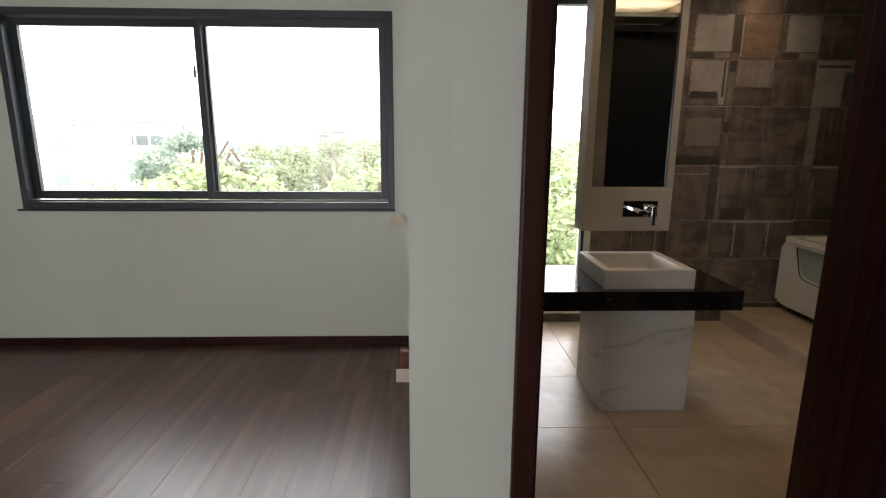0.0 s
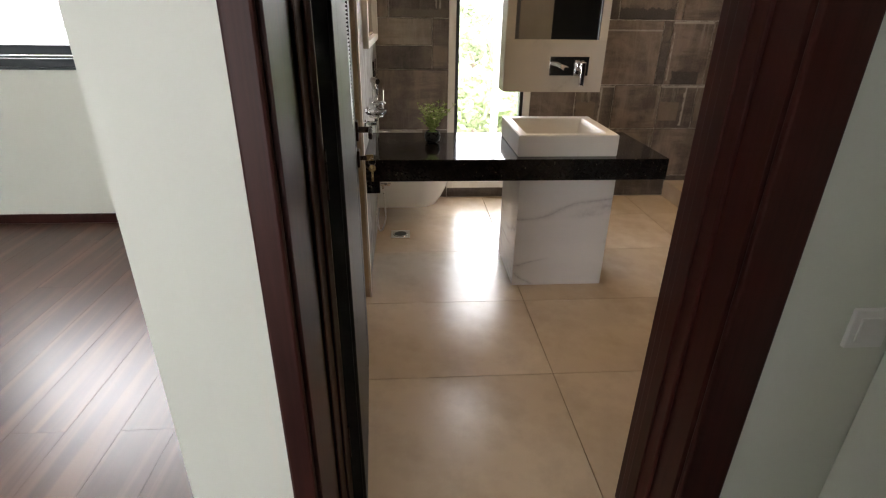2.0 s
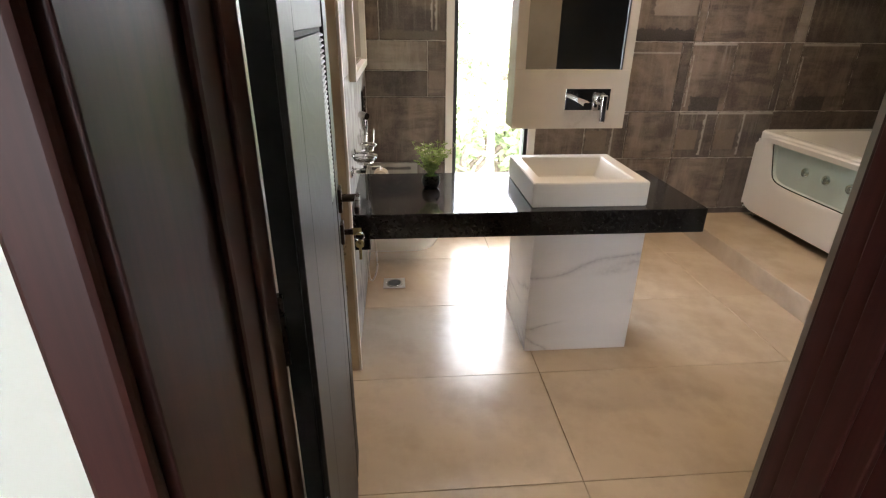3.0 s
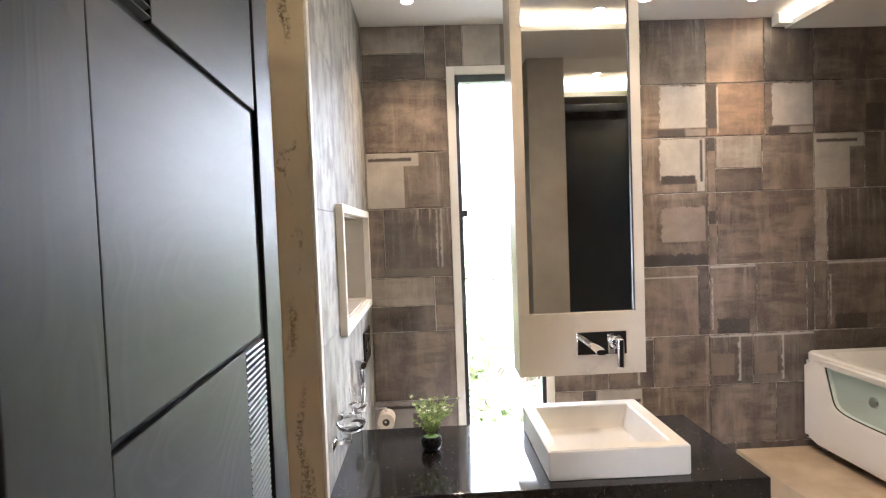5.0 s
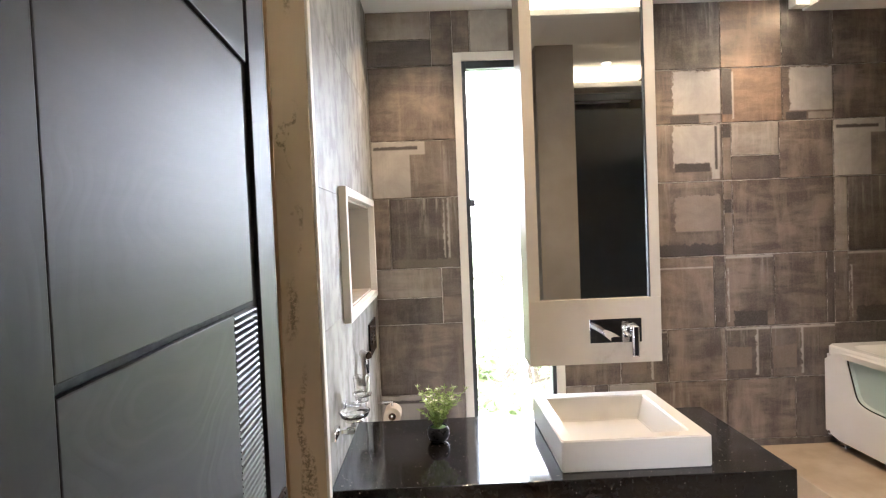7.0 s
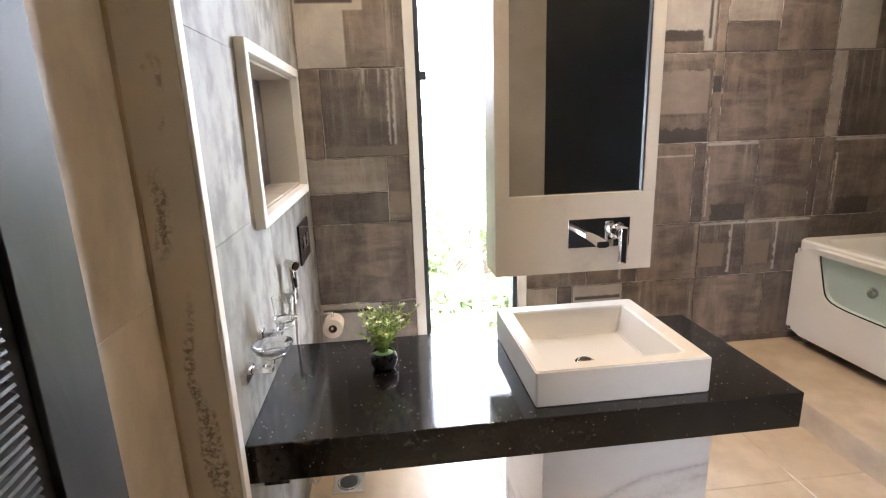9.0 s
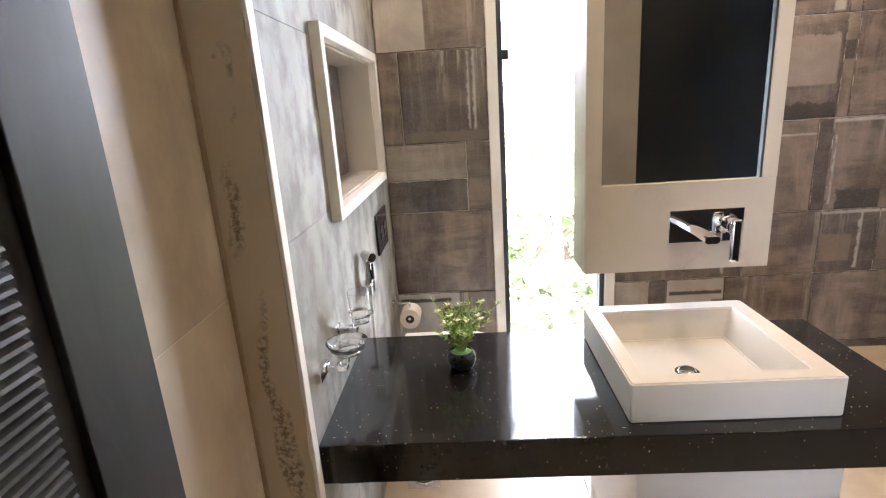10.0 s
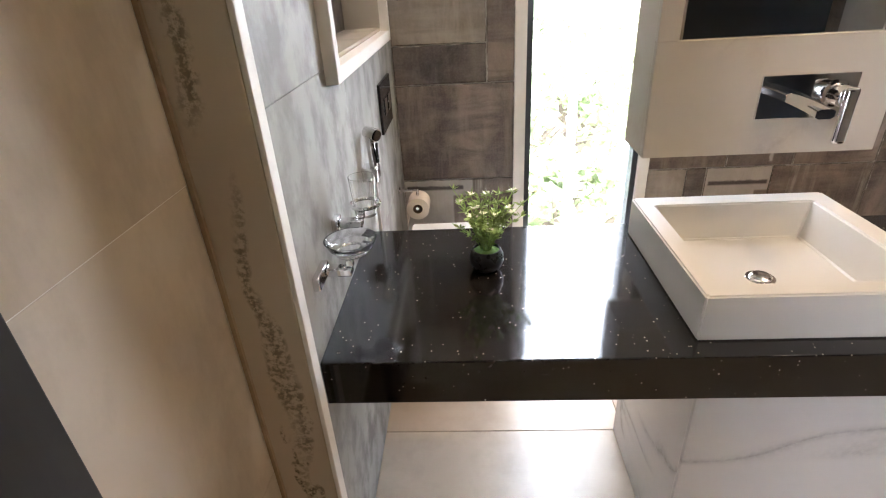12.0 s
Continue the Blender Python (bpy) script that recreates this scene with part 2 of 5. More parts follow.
T_DRIPB = stained_tile("tile_dark_pale_drips", (0.066, 0.052, 0.044), (0.150, 0.120, 0.100), 0.4, (0.02, 0.44, 1.0),
                       ((0.325, 0.06, 0.335, 0.42, PALE, 0.05), (0.352, 0.004, 0.364, 0.43, PALE, 0.035), (-0.1, 0.0, 0.42, 0.055, (0.16, 0.13, 0.105), 0.05)))


def cloudy_tile(name, a, b_, c, rough, scale, patches=0.3, patch_scale=9.0, stretch=(1, 1, 1)):
    """Glazed stoneware with soft cloudy, trowelled patches."""
    m, n, l, b = mat(name)
    v = coords(n, l, stretch, spread=False)
    f = noise_tex(n, l, v, scale, 3, 0.5)
    col = ramp(n, l, f, [(0.25, a), (0.50, b_), (0.75, c)])
    if patches:
        sw = noise_tex(n, l, v, patch_scale, 6, 0.62)
        col = mixc(n, l, ramp(n, l, sw, [(0.44, (0, 0, 0)), (0.63, (patches,) * 3)]), col, tuple(k * 0.72 for k in a))
    l.new(col, b.inputs["Base Color"])
    b.inputs["Roughness"].default_value = rough
    return m


T_GREY = cloudy_tile("grey_cement_tile", (0.24, 0.230, 0.205), (0.335, 0.325, 0.295), (0.43, 0.420, 0.385), 0.58, 3.6, 0.95, 10.0, (1.0, 1.0, 0.75))
T_FLOOR = cloudy_tile("beige_floor_tile", (0.44, 0.352, 0.258), (0.505, 0.412, 0.308), (0.57, 0.478, 0.372), 0.26, 1.8, 0.45, 3.4)
T_CREAM = cloudy_tile("cream_wall_tile", (0.42, 0.345, 0.250), (0.53, 0.450, 0.345), (0.62, 0.550, 0.455), 0.30, 2.6, 0.55, 3.6, (1.0, 1.5, 0.8))
T_GREIGE = cloudy_tile("greige_wall_tile", (0.30, 0.27, 0.235), (0.36, 0.325, 0.285), (0.41, 0.375, 0.33), 0.3, 2.0, 0.15)
M_QUARTZ = marble("white_quartz", (0.66, 0.635, 0.59), (0.30, 0.285, 0.265), 0.75, 0.22, 1.2, 0.030, 0.6, 0.42, (0.7, 1.0, 2.0))
M_CABQ = marble("cream_quartz", (0.59, 0.54, 0.465), (0.42, 0.37, 0.31), 0.7, 0.26, 1.3, 0.05, 0.6, 0.42)
M_EDGE = plain("polished_pale_edge", (0.78, 0.75, 0.69), 0.42, vary=0.04)
M_BROWNJ = plain("brown_joint", (0.38, 0.27, 0.165), 0.6, vary=0.2, scale=9)
M_CHIP, cn, cl, cb = mat("chipped_tile_edge")
cl.new(ramp(cn, cl, noise_tex(cn, cl, coords(cn, cl), 16, 4, 0.7), [(0.46, (0.11, 0.085, 0.07)), (0.66, (0.55, 0.51, 0.45))]), cb.inputs["Base Color"])
cb.inputs["Roughness"].default_value = 0.5
M_BASIN = plain("white_solid_surface", (0.67, 0.64, 0.585), 0.35, vary=0.015, scale=3, wear=0.01)
M_CERAMIC = plain("white_ceramic", (0.80, 0.80, 0.78), 0.10, vary=0.01, wear=0.02)
M_ACRYL = plain("white_acrylic", (0.86, 0.86, 0.85), 0.16, vary=0.01, wear=0.02)
M_CHROME = plain("chrome", (0.80, 0.80, 0.81), 0.07, 1.0, vary=0.02, wear=0.02)
M_HOSE = plain("braided_steel_hose", (0.72, 0.71, 0.69), 0.32, 0.7, vary=0.1, scale=80)
M_BRONZE = plain("dark_bronze", (0.085, 0.062, 0.050), 0.30, 1.0, vary=0.2)
M_BRASS = plain("brass_key", (0.42, 0.30, 0.13), 0.3, 1.0)
M_ALU = plain("dark_grey_aluminium", (0.048, 0.056, 0.064), 0.38, 0.3, vary=0.1)
M_BLACK = plain("black_gloss", (0.012, 0.012, 0.014), 0.12, vary=0.2)
M_POT = plain("black_ceramic", (0.014, 0.016, 0.018), 0.30, vary=0.2)
M_WHITE = plain("white_plastic", (0.78, 0.78, 0.76), 0.35, vary=0.02)
M_PAPER = plain("paper", (0.66, 0.58, 0.49), 0.9, vary=0.04, scale=25, bumps=0.2)
M_CARD = plain("card_core", (0.16, 0.095, 0.055), 0.9)
M_MIRROR = plain("mirror", (0.82, 0.83, 0.82), 0.012, 1.0, vary=0.0, wear=0.0)
M_GLASS = glass("clear_glass")
M_WGLASS = glass("window_glass", (0.97, 0.99, 0.98), 0.0, 1.2)
M_TUBGLASS, tn, tl, tb = mat("pale_green_glass")
clear, sheen, both = tn.new("ShaderNodeBsdfTransparent"), tn.new("ShaderNodeBsdfGlossy"), tn.new("ShaderNodeMixShader")
clear.inputs[0].default_value = (0.88, 0.96, 0.95, 1)
sheen.inputs["Roughness"].default_value = 0.03
both.inputs[0].default_value = 0.09
tl.new(clear.outputs[0], both.inputs[1])
tl.new(sheen.outputs[0], both.inputs[2])
tl.new(both.outputs[0], tn["Material Output"].inputs[0])
M_SMOKED = plain("dark_navy_glass", (0.012, 0.016, 0.023), 0.34, vary=0.15)
M_LED = glow("warm_led", (1.0, 0.76, 0.46), 54.0)
M_SPOT = glow("warm_downlight", (1.0, 0.90, 0.74), 8.0)
M_DOOR = veneer("charcoal_oak_veneer", (0.020, 0.0180, 0.0168), (0.034, 0.0300, 0.0280), 0.47, 2, 0.6, 0.05)
M_DOORH = veneer("charcoal_oak_level_grain", (0.020, 0.0180, 0.0168), (0.034, 0.0300, 0.0280), 0.47, 1, 0.6, 0.14)
M_RIB = plain("charcoal_lacquered_rib", (0.045, 0.042, 0.040), 0.42, vary=0.15, scale=14)
M_DOORG = plain("black_groove", (0.008, 0.008, 0.009), 0.7)
M_FRAME = veneer("dark_mahogany", (0.013, 0.0036, 0.0030), (0.062, 0.017, 0.0125), 0.42)
M_FRAME.node_tree.nodes["Principled BSDF"].inputs["Specular IOR Level"].default_value = 0.38
M_GREEN = plain("leaf_green", (0.33, 0.45, 0.13), 0.5, vary=0.45, scale=30)
M_BLOOM = plain("pale_yellow_petal", (0.86, 0.84, 0.66), 0.6)
M_MOSS = plain("green_moss", (0.13, 0.24, 0.06), 0.9, vary=0.4, scale=80, bumps=0.6)
M_RED = plain("red_brown_plastic", (0.14, 0.035, 0.022), 0.4)

# cream slab with one broken, crumbly vein that wanders up it
M_SLAB, vn, vl, vb = mat("cream_veined_slab")
vco = coords(vn, vl, spread=False)
vxyz = vn.new("ShaderNodeSeparateXYZ")
vl.new(vco, vxyz.inputs[0])


def vmath(op, a, b):
    m = vn.new("ShaderNodeMath")
    m.operation = op
    for sock, v in zip(m.inputs, (a, b)):
        if isinstance(v, (int, float)):
            sock.default_value = v
        else:
            vl.new(v, sock)
    return m.outputs[0]


def vein(x0, swing, scale, width, gap, turn):
    """How strongly a vein near x0 shows at each point."""
    way = coords(vn, vl, (6, 1, scale), spread=False)
    bend = vmath("MULTIPLY", vmath("SUBTRACT", noise_tex(vn, vl, way, 1.0, 4, 0.6), 0.5), swing)
    off = vmath("ABSOLUTE", vmath("SUBTRACT", vmath("SUBTRACT", vxyz.outputs[0], x0), vmath("ADD", bend, vmath("MULTIPLY", vxyz.outputs[2], turn))), 0.0)
    core = ramp(vn, vl, vmath("DIVIDE", off, width), [(0.0, (1, 1, 1)), (0.55, (0.8,) * 3), (1.0, (0, 0, 0))])
    gate = ramp(vn, vl, noise_tex(vn, vl, coords(vn, vl, (3, 1, 2.6 * scale / 3), spread=False), 1.0, 2), [(gap, (0, 0, 0)), (gap + 0.06, (1, 1, 1))])
    return mixc(vn, vl, 1.0, core, gate, "MULTIPLY")


vcrumb = ramp(vn, vl, noise_tex(vn, vl, vco, 75, 5, 0.72), [(0.44, (0.0,) * 3), (0.56, (0.85,) * 3)])
vall = mixc(vn, vl, 1.0, vein(-0.050, 0.17, 2.6, 0.021, 0.41, -0.002), vein(-0.070, 0.26, 4.2, 0.009, 0.49, 0.012), "ADD")
vfac = mixc(vn, vl, 1.0, vall, vcrumb, "MULTIPLY")
vbase = ramp(vn, vl, noise_tex(vn, vl, vco, 2.4, 4), [(0.3, (0.54, 0.455, 0.34)), (0.7, (0.62, 0.53, 0.40))])
vl.new(mixc(vn, vl, vfac, vbase, (0.17, 0.145, 0.11)), vb.inputs["Base Color"])
vb.inputs["Roughness"].default_value = 0.25

# black granite with bright flecks
M_GRANITE, gn, gl, gb = mat("black_granite")
gv = coords(gn, gl, spread=False)
vo = gn.new("ShaderNodeTexVoronoi")
vo.inputs["Scale"].default_value = 95
gl.new(gv, vo.inputs["Vector"])
fleck = ramp(gn, gl, vo.outputs["Distance"], [(0.0, (1, 1, 1)), (0.13, (1, 1, 1)), (0.18, (0, 0, 0))])
some = ramp(gn, gl, vo.outputs["Color"], [(0.76, (0, 0, 0)), (0.80, (1, 1, 1))])
gfac = mixc(gn, gl, 1.0, fleck, some, "MULTIPLY")
gbase = ramp(gn, gl, noise_tex(gn, gl, gv, 60, 4), [(0.35, (0.011, 0.0105, 0.0105)), (0.7, (0.019, 0.017, 0.016))])
gl.new(mixc(gn, gl, gfac, gbase, (0.55, 0.47, 0.38)), gb.inputs["Base Color"])
gb.inputs["Roughness"].default_value = 0.09

# laminate planks of the bedroom
M_PLANK, pn, pl, pb = mat("dark_walnut_laminate")
pg = noise_tex(pn, pl, coords(pn, pl, (13, 0.55, 13)), 1.0, 4, 0.55, 0.7)
pcol = ramp(pn, pl, pg, [(0.36, (0.034, 0.013, 0.009)), (0.52, (0.080, 0.033, 0.022)), (0.66, (0.175, 0.086, 0.058))])
poi = pn.new("ShaderNodeObjectInfo")
pl.new(mixc(pn, pl, 0.45, pcol, ramp(pn, pl, poi.outputs["Random"], [(0.0, (0.062, 0.025, 0.016)), (1.0, (0.115, 0.052, 0.034))])), pb.inputs["Base Color"])
pb.inputs["Roughness"].default_value = 0.33
pb.inputs["IOR"].default_value = 1.70


# ---- mesh tools ----
def mesh_of(name, bm, material):
    bm.normal_update()
    me = bpy.data.meshes.new(name)
    bm.to_mesh(me)
    bm.free()
    for m in material if isinstance(material, (list, tuple)) else [material]:
        me.materials.append(m)
    return me


def smooth(ob, angle=35):
    """Smooth shading, but for large level or upright faces, which stay flat."""
    me = ob.data
    areas = sorted(p.area for p in me.polygons)
    mid = areas[len(areas) // 2] * 4
    me.set_sharp_from_angle(angle=radians(angle))
    me.polygons.foreach_set("use_smooth", [not (p.area > mid and max(abs(c) for c in p.normal) > 0.9999) for p in me.polygons])
    return ob


ORIGIN = {}


def part(name, bm, material, parent=None, label="", soft=True):
    at = ORIGIN.get(parent, Vector()) if parent is not None else Vector()
    bmesh.ops.translate(bm, vec=-at, verts=bm.verts[:])
    ob = new(name, mesh_of(name, bm, material))
    if parent is not None:
        ob.parent = parent
        ORIGIN[ob] = at
    if label:
        ob["label"] = label
    if soft:
        smooth(ob)
    return ob


def base(name, x, y, z, label, category, group="", kind=""):
    ob = new(name)
    ob.location = (x, y, z)
    ob.empty_display_size = 0.05
    ORIGIN[ob] = Vector((x, y, z))
    return tagged(ob, label, category, group, kind)


def box(bm, x0, y0, z0, x1, y1, z1, bevel=0.0, seg=2):
    r = bmesh.ops.create_cube(bm, size=1)
    bmesh.ops.scale(bm, vec=(x1 - x0, y1 - y0, z1 - z0), verts=r["verts"])
    bmesh.ops.translate(bm, vec=((x0 + x1) / 2, (y0 + y1) / 2, (z0 + z1) / 2), verts=r["verts"])
    if bevel:
        edges = list({e for v in r["verts"] for e in v.link_edges})
        bmesh.ops.bevel(bm, geom=edges, offset=bevel, segments=seg, profile=0.5, affect="EDGES")
    return bm


def boxes(*rows, bevel=0.0):
    bm = bmesh.new()
    for r in rows:
        box(bm, *r, bevel=bevel)
    return bm


def cyl(bm, a, b, r, r2=None, seg=20):
    a, b = Vector(a), Vector(b)
    d = b - a
    m = Matrix.Translation((a + b) / 2) @ d.to_track_quat("Z", "Y").to_matrix().to_4x4()
    bmesh.ops.create_cone(bm, cap_ends=True, segments=seg, radius1=r, radius2=r if r2 is None else r2, depth=d.length, matrix=m)
    return bm


def lathe(bm, profile, at=(0, 0, 0), seg=32, turn=None):
    """Turns (radius, height) pairs round the z axis."""
    m = Matrix.Translation(at) @ (turn or Matrix())
    rings = []
    for r, h in profile:
        if r < 1e-6:
            rings.append([bm.verts.new(m @ Vector((0, 0, h)))])
        else:
            rings.append([bm.verts.new(m @ Vector((r * math.cos(2 * math.pi * i / seg), r * math.sin(2 * math.pi * i / seg), h))) for i in range(seg)])
    for p, q in zip(rings, rings[1:]):
        for i in range(seg):
            j = (i + 1) % seg
            f = [p[i % len(p)], p[j % len(p)], q[j % len(q)], q[i % len(q)]]
            f = list(dict.fromkeys(f))
            if len(f) > 2:
                bm.faces.new(f)
    bmesh.ops.recalc_face_normals(bm, faces=bm.faces[:])
    return bm


def tube(bm, pts, r, seg=10, closed=False):
    """A round bar along points."""
    pts = [Vector(p) for p in pts]
    rings, n = [], len(pts)
    for i, p in enumerate(pts):
        if closed:
            d = pts[(i + 1) % n] - pts[i - 1]
        else:
            d = pts[min(i + 1, n - 1)] - pts[max(i - 1, 0)]
        q = d.to_track_quat("Z", "Y")
        rings.append([bm.verts.new(p + q @ Vector((r * math.cos(2 * math.pi * k / seg), r * math.sin(2 * math.pi * k / seg), 0))) for k in range(seg)])
    pairs = list(zip(rings, rings[1:])) + ([(rings[-1], rings[0])] if closed else [])
    for a, b in pairs:
        for k in range(seg):
            bm.faces.new((a[k], a[(k + 1) % seg], b[(k + 1) % seg], b[k]))
    if not closed:
        bm.faces.new(rings[0][::-1])
        bm.faces.new(rings[-1])
    bmesh.ops.recalc_face_normals(bm, faces=bm.faces[:])
    return bm


def arc(c, r, a0, a1, n, plane="xz"):
    out = []
    for i in range(n + 1):
        a = radians(a0 + (a1 - a0) * i / n)
        u, v = r * math.cos(a), r * math.sin(a)
        out.append((c[0] + u, c[1], c[2] + v) if plane == "xz" else (c[0] + u, c[1] + v, c[2]) if plane == "xy" else (c[0], c[1] + u, c[2] + v))
    return out


def structure(name, bm, material, label, category, soft=False):
    return tagged(part(name, bm, material, soft=soft), label, category, kind="structure")


def slab_piece(cache, name, parent, at, w, d, h, material, bevel=0.0015, edge=None):
    """One tile or plank, its origin at its lower corner; alike pieces share a mesh."""
    key = (name, round(w, 4), round(d, 4), round(h, 4), material.name)
    if key not in cache:
        bm = box(bmesh.new(), 0, 0, 0, w, d, h)
        bmesh.ops.bevel(bm, geom=bm.edges[:], offset=bevel, segments=1, affect="EDGES")
        bm.normal_update()
        for f in bm.faces:
            f.material_index = 1 if edge and max(abs(c) for c in f.normal) < 0.99 else 0
        cache[key] = mesh_of(name, bm, [material, edge] if edge else material)
    ob = new(name, cache[key])
    ob.location = at
    ob.parent = parent
    return ob


PIECES = {}


# ---- large structure ----
CEIL, DROP = 2.897, 2.820      # main ceiling, lowered bands
X_L, X_R, Y_B = 0.0, 3.75, 4.0   # bathroom: plumbing wall, far side wall, window wall
SLIT = (0.525, 0.08, 1.15, 2.64)  # slit window with its pale surround: x0, z0, x1, z1
BEDW = (-3.058, 1.033, -0.437, 2.368)
YW = 3.54                        # bedroom window wall
PX = -0.236                      # bedroom face of the partition

# window wall of the bathroom
wall_back = structure("wall_north", boxes(
    (PX, 4.222, -0.1, -0.151, 4.24, 3.05), (-0.15, 4.012, -0.1, SLIT[0], 4.22, 3.05), (SLIT[2], 4.012, -0.1, X_R + 0.2, 4.22, 3.05),
    (SLIT[0], 4.012, -0.1, SLIT[2], 4.22, SLIT[1]), (SLIT[0], 4.012, SLIT[3], SLIT[2], 4.22, 3.05)), M_GROUT,
    "bathroom wall clad in brown stained patchwork tiles", "wall")
# plumbing wall with its niche
NI = (2.905, 1.235, 3.765, 1.71)   # clear niche opening: y0, z0, y1, z1
wall_west = structure("wall_west", boxes(
    (-0.14, 2.43, -0.1, -0.012, NI[0], 3.05), (-0.14, NI[2], -0.1, -0.012, 4.012, 3.05),
    (-0.14, NI[0], -0.1, -0.012, NI[2], NI[1]), (-0.14, NI[0], NI[3], -0.012, NI[2], 3.05)), M_GROUT,
    "bathroom wall of pale grey cloudy tiles with a niche", "wall")
partition = structure("wall_partition", boxes((PX, 0.815, -0.1, -0.15, 4.22, 3.05)), M_WALL,
                      "white painted partition between bedroom and bathroom", "wall")
# wall with the doorway
D0, D1, DTOP = 0.015, 0.871, 2.47   # rough opening
structure("wall_south", boxes(
    (-0.15, 0.815, -0.1, D0 - 0.01, 1.115, 3.05), (D1 + 0.01, 0.900, -0.1, 1.30, 1.115, 3.05),
    (D0 - 0.01, 0.900, DTOP + 0.05, D1 + 0.01, 1.115, 3.05)), M_WALL, "white painted wall round the bathroom door", "wall")
structure("wall_south_tiled", boxes((D1 + 0.062, 1.118, 0, 1.39, 1.135, 3.0), (1.12, 1.136, 0, 1.385, 1.42, 3.0), (2.33, 1.10, 0, X_R, 1.42, 3.0)), T_GREIGE,
          "greige tiled inner bathroom wall beside the shower", "wall")
structure("wall_shower", boxes((1.29, -0.05, -0.1, 1.385, 1.10, 3.0), (2.335, -0.05, -0.1, 2.43, 1.095, 3.0), (1.29, -0.15, -0.1, 2.43, -0.055, 3.0)), T_DARK,
          "dark tiled walls of the shower recess", "wall")
structure("wall_east", boxes((X_R, 1.10, -0.1, X_R + 0.2, 4.0, 3.05)), T_MID, "brown tiled bathroom wall beside the bathtub", "wall")
# bedroom
structure("wall_bedroom_window", boxes(
    (-3.9, YW, -0.1, BEDW[0], YW + 0.2, 3.05), (BEDW[2], YW, -0.1, PX - 0.002, YW + 0.2, 3.05),
    (BEDW[0], YW, -0.1, BEDW[2], YW + 0.2, BEDW[1]), (BEDW[0], YW, BEDW[3], BEDW[2], YW + 0.2, 3.05)), M_WALL,
    "added pale painted bedroom wall under a wide window", "wall")
structure("wall_bedroom_west", boxes((-4.1, -3.2, -0.1, -3.9, YW + 0.2, 3.05)), M_WALL, "added pale painted bedroom wall", "wall")
# Unseen wall; its gap is added to let sky light onto the bedroom walls.
structure("wall_bedroom_south", boxes((-4.1, -3.4, -0.1, -2.6, -3.2, 3.05), (0.9, -3.4, -0.1, 1.5, -3.2, 3.05), (-2.6, -3.4, 2.3, 0.9, -3.2, 3.05), (-1.48, -3.4, -0.1, 0.9, -3.2, 2.3)), M_WALL, "added pale painted bedroom wall", "wall")
# Added out of view: first two boxes shade the wall right of the door.
structure("wall_bedroom_east", boxes((0.05, -3.2, -0.1, 0.45, -0.34, 3.05), (0.50, -0.459, -0.1, 0.58, -0.12, 3.05), (0.451, -0.60, -0.1, 1.259, -0.46, 3.05), (1.26, -0.60, -0.1, 1.285, 0.895, 3.05)), M_WALL, "added pale painted bedroom wall", "wall")
structure("ceiling_bedroom", boxes((-3.9, -3.2, 2.89, 1.258, 0.815, 3.0), (-0.15, 0.816, 2.89, 1.258, 0.899, 3.0), (-3.9, 0.815, 2.89, PX - 0.002, YW, 3.0)), M_CEIL, "white painted bedroom ceiling", "ceiling")
structure("ceiling", boxes((-0.148, 1.118, CEIL, X_R, 4.01, 3.0), (1.386, -0.05, CEIL, 2.334, 1.117, 3.0)), M_CEIL, "white painted bathroom ceiling", "ceiling")
# lowered bands of the ceiling with light coves behind their lips
structure("ceiling_band_east", boxes((2.69, 1.93, DROP, X_R, 4.0, DROP + 0.012), (2.685, 1.93, DROP, 2.70, 4.0, DROP + 0.034), (2.60, 3.93, DROP + 0.012, 2.74, 3.998, CEIL - 0.001)),
          M_CEIL, "lowered white ceiling band over the bathtub", "ceiling")
structure("ceiling_band_south", boxes((-0.148, 1.15, DROP, 1.118, 1.915, DROP + 0.012), (1.1185, 1.421, DROP, X_R, 1.915, DROP + 0.012), (-0.148, 1.9155, DROP, 2.68, 1.928, DROP + 0.034)),
          M_CEIL, "lowered white ceiling band beside the door", "ceiling")
structure("ceiling_band_shower", boxes((1.386, -0.05, DROP - 0.06, 2.334, 0.53, DROP - 0.045), (1.386, 0.525, DROP - 0.06, 2.334, 0.54, DROP - 0.02)),
          M_CEIL, "lowered white ceiling band in the shower", "ceiling")
structure("floor_base", boxes((-0.15, 0.816, -0.2, X_R, 4.01, -0.012), (1.29, -0.15, -0.2, 2.43, 0.815, -0.012)), M_FGROUT, "grouted bathroom floor under the tiles", "floor")
structure("floor_bedroom", boxes((-3.9, -3.2, -0.2, 1.259, 0.815, -0.014), (-3.9, 0.815, -0.2, PX, YW, -0.014)), M_DOORG, "bedroom floor under the laminate planks", "floor")
structure("threshold", boxes((D0, 0.8125, -0.0118, D1, 1.10, 0.004), bevel=0.002), T_CREAM, "cream stone threshold in the doorway", "threshold")
structure("baseboard", boxes((-3.9, YW - 0.014, 0, PX - 0.002, YW - 0.001, 0.066), bevel=0.002), M_FRAME, "dark wood skirting under the bedroom window", "baseboard")
structure("baseboard_side", boxes((PX - 0.013, 0.83, 0, PX - 0.001, YW - 0.015, 0.066), bevel=0.002), M_FRAME, "dark wood skirting on the white partition", "baseboard")
# raised step under the bathtub
structure("platform", boxes((2.33, 1.43, -0.01, X_R, 3.998, 0.130), bevel=0.006), T_FLOOR, "raised beige tiled step that carries the bathtub", "platform", soft=True)
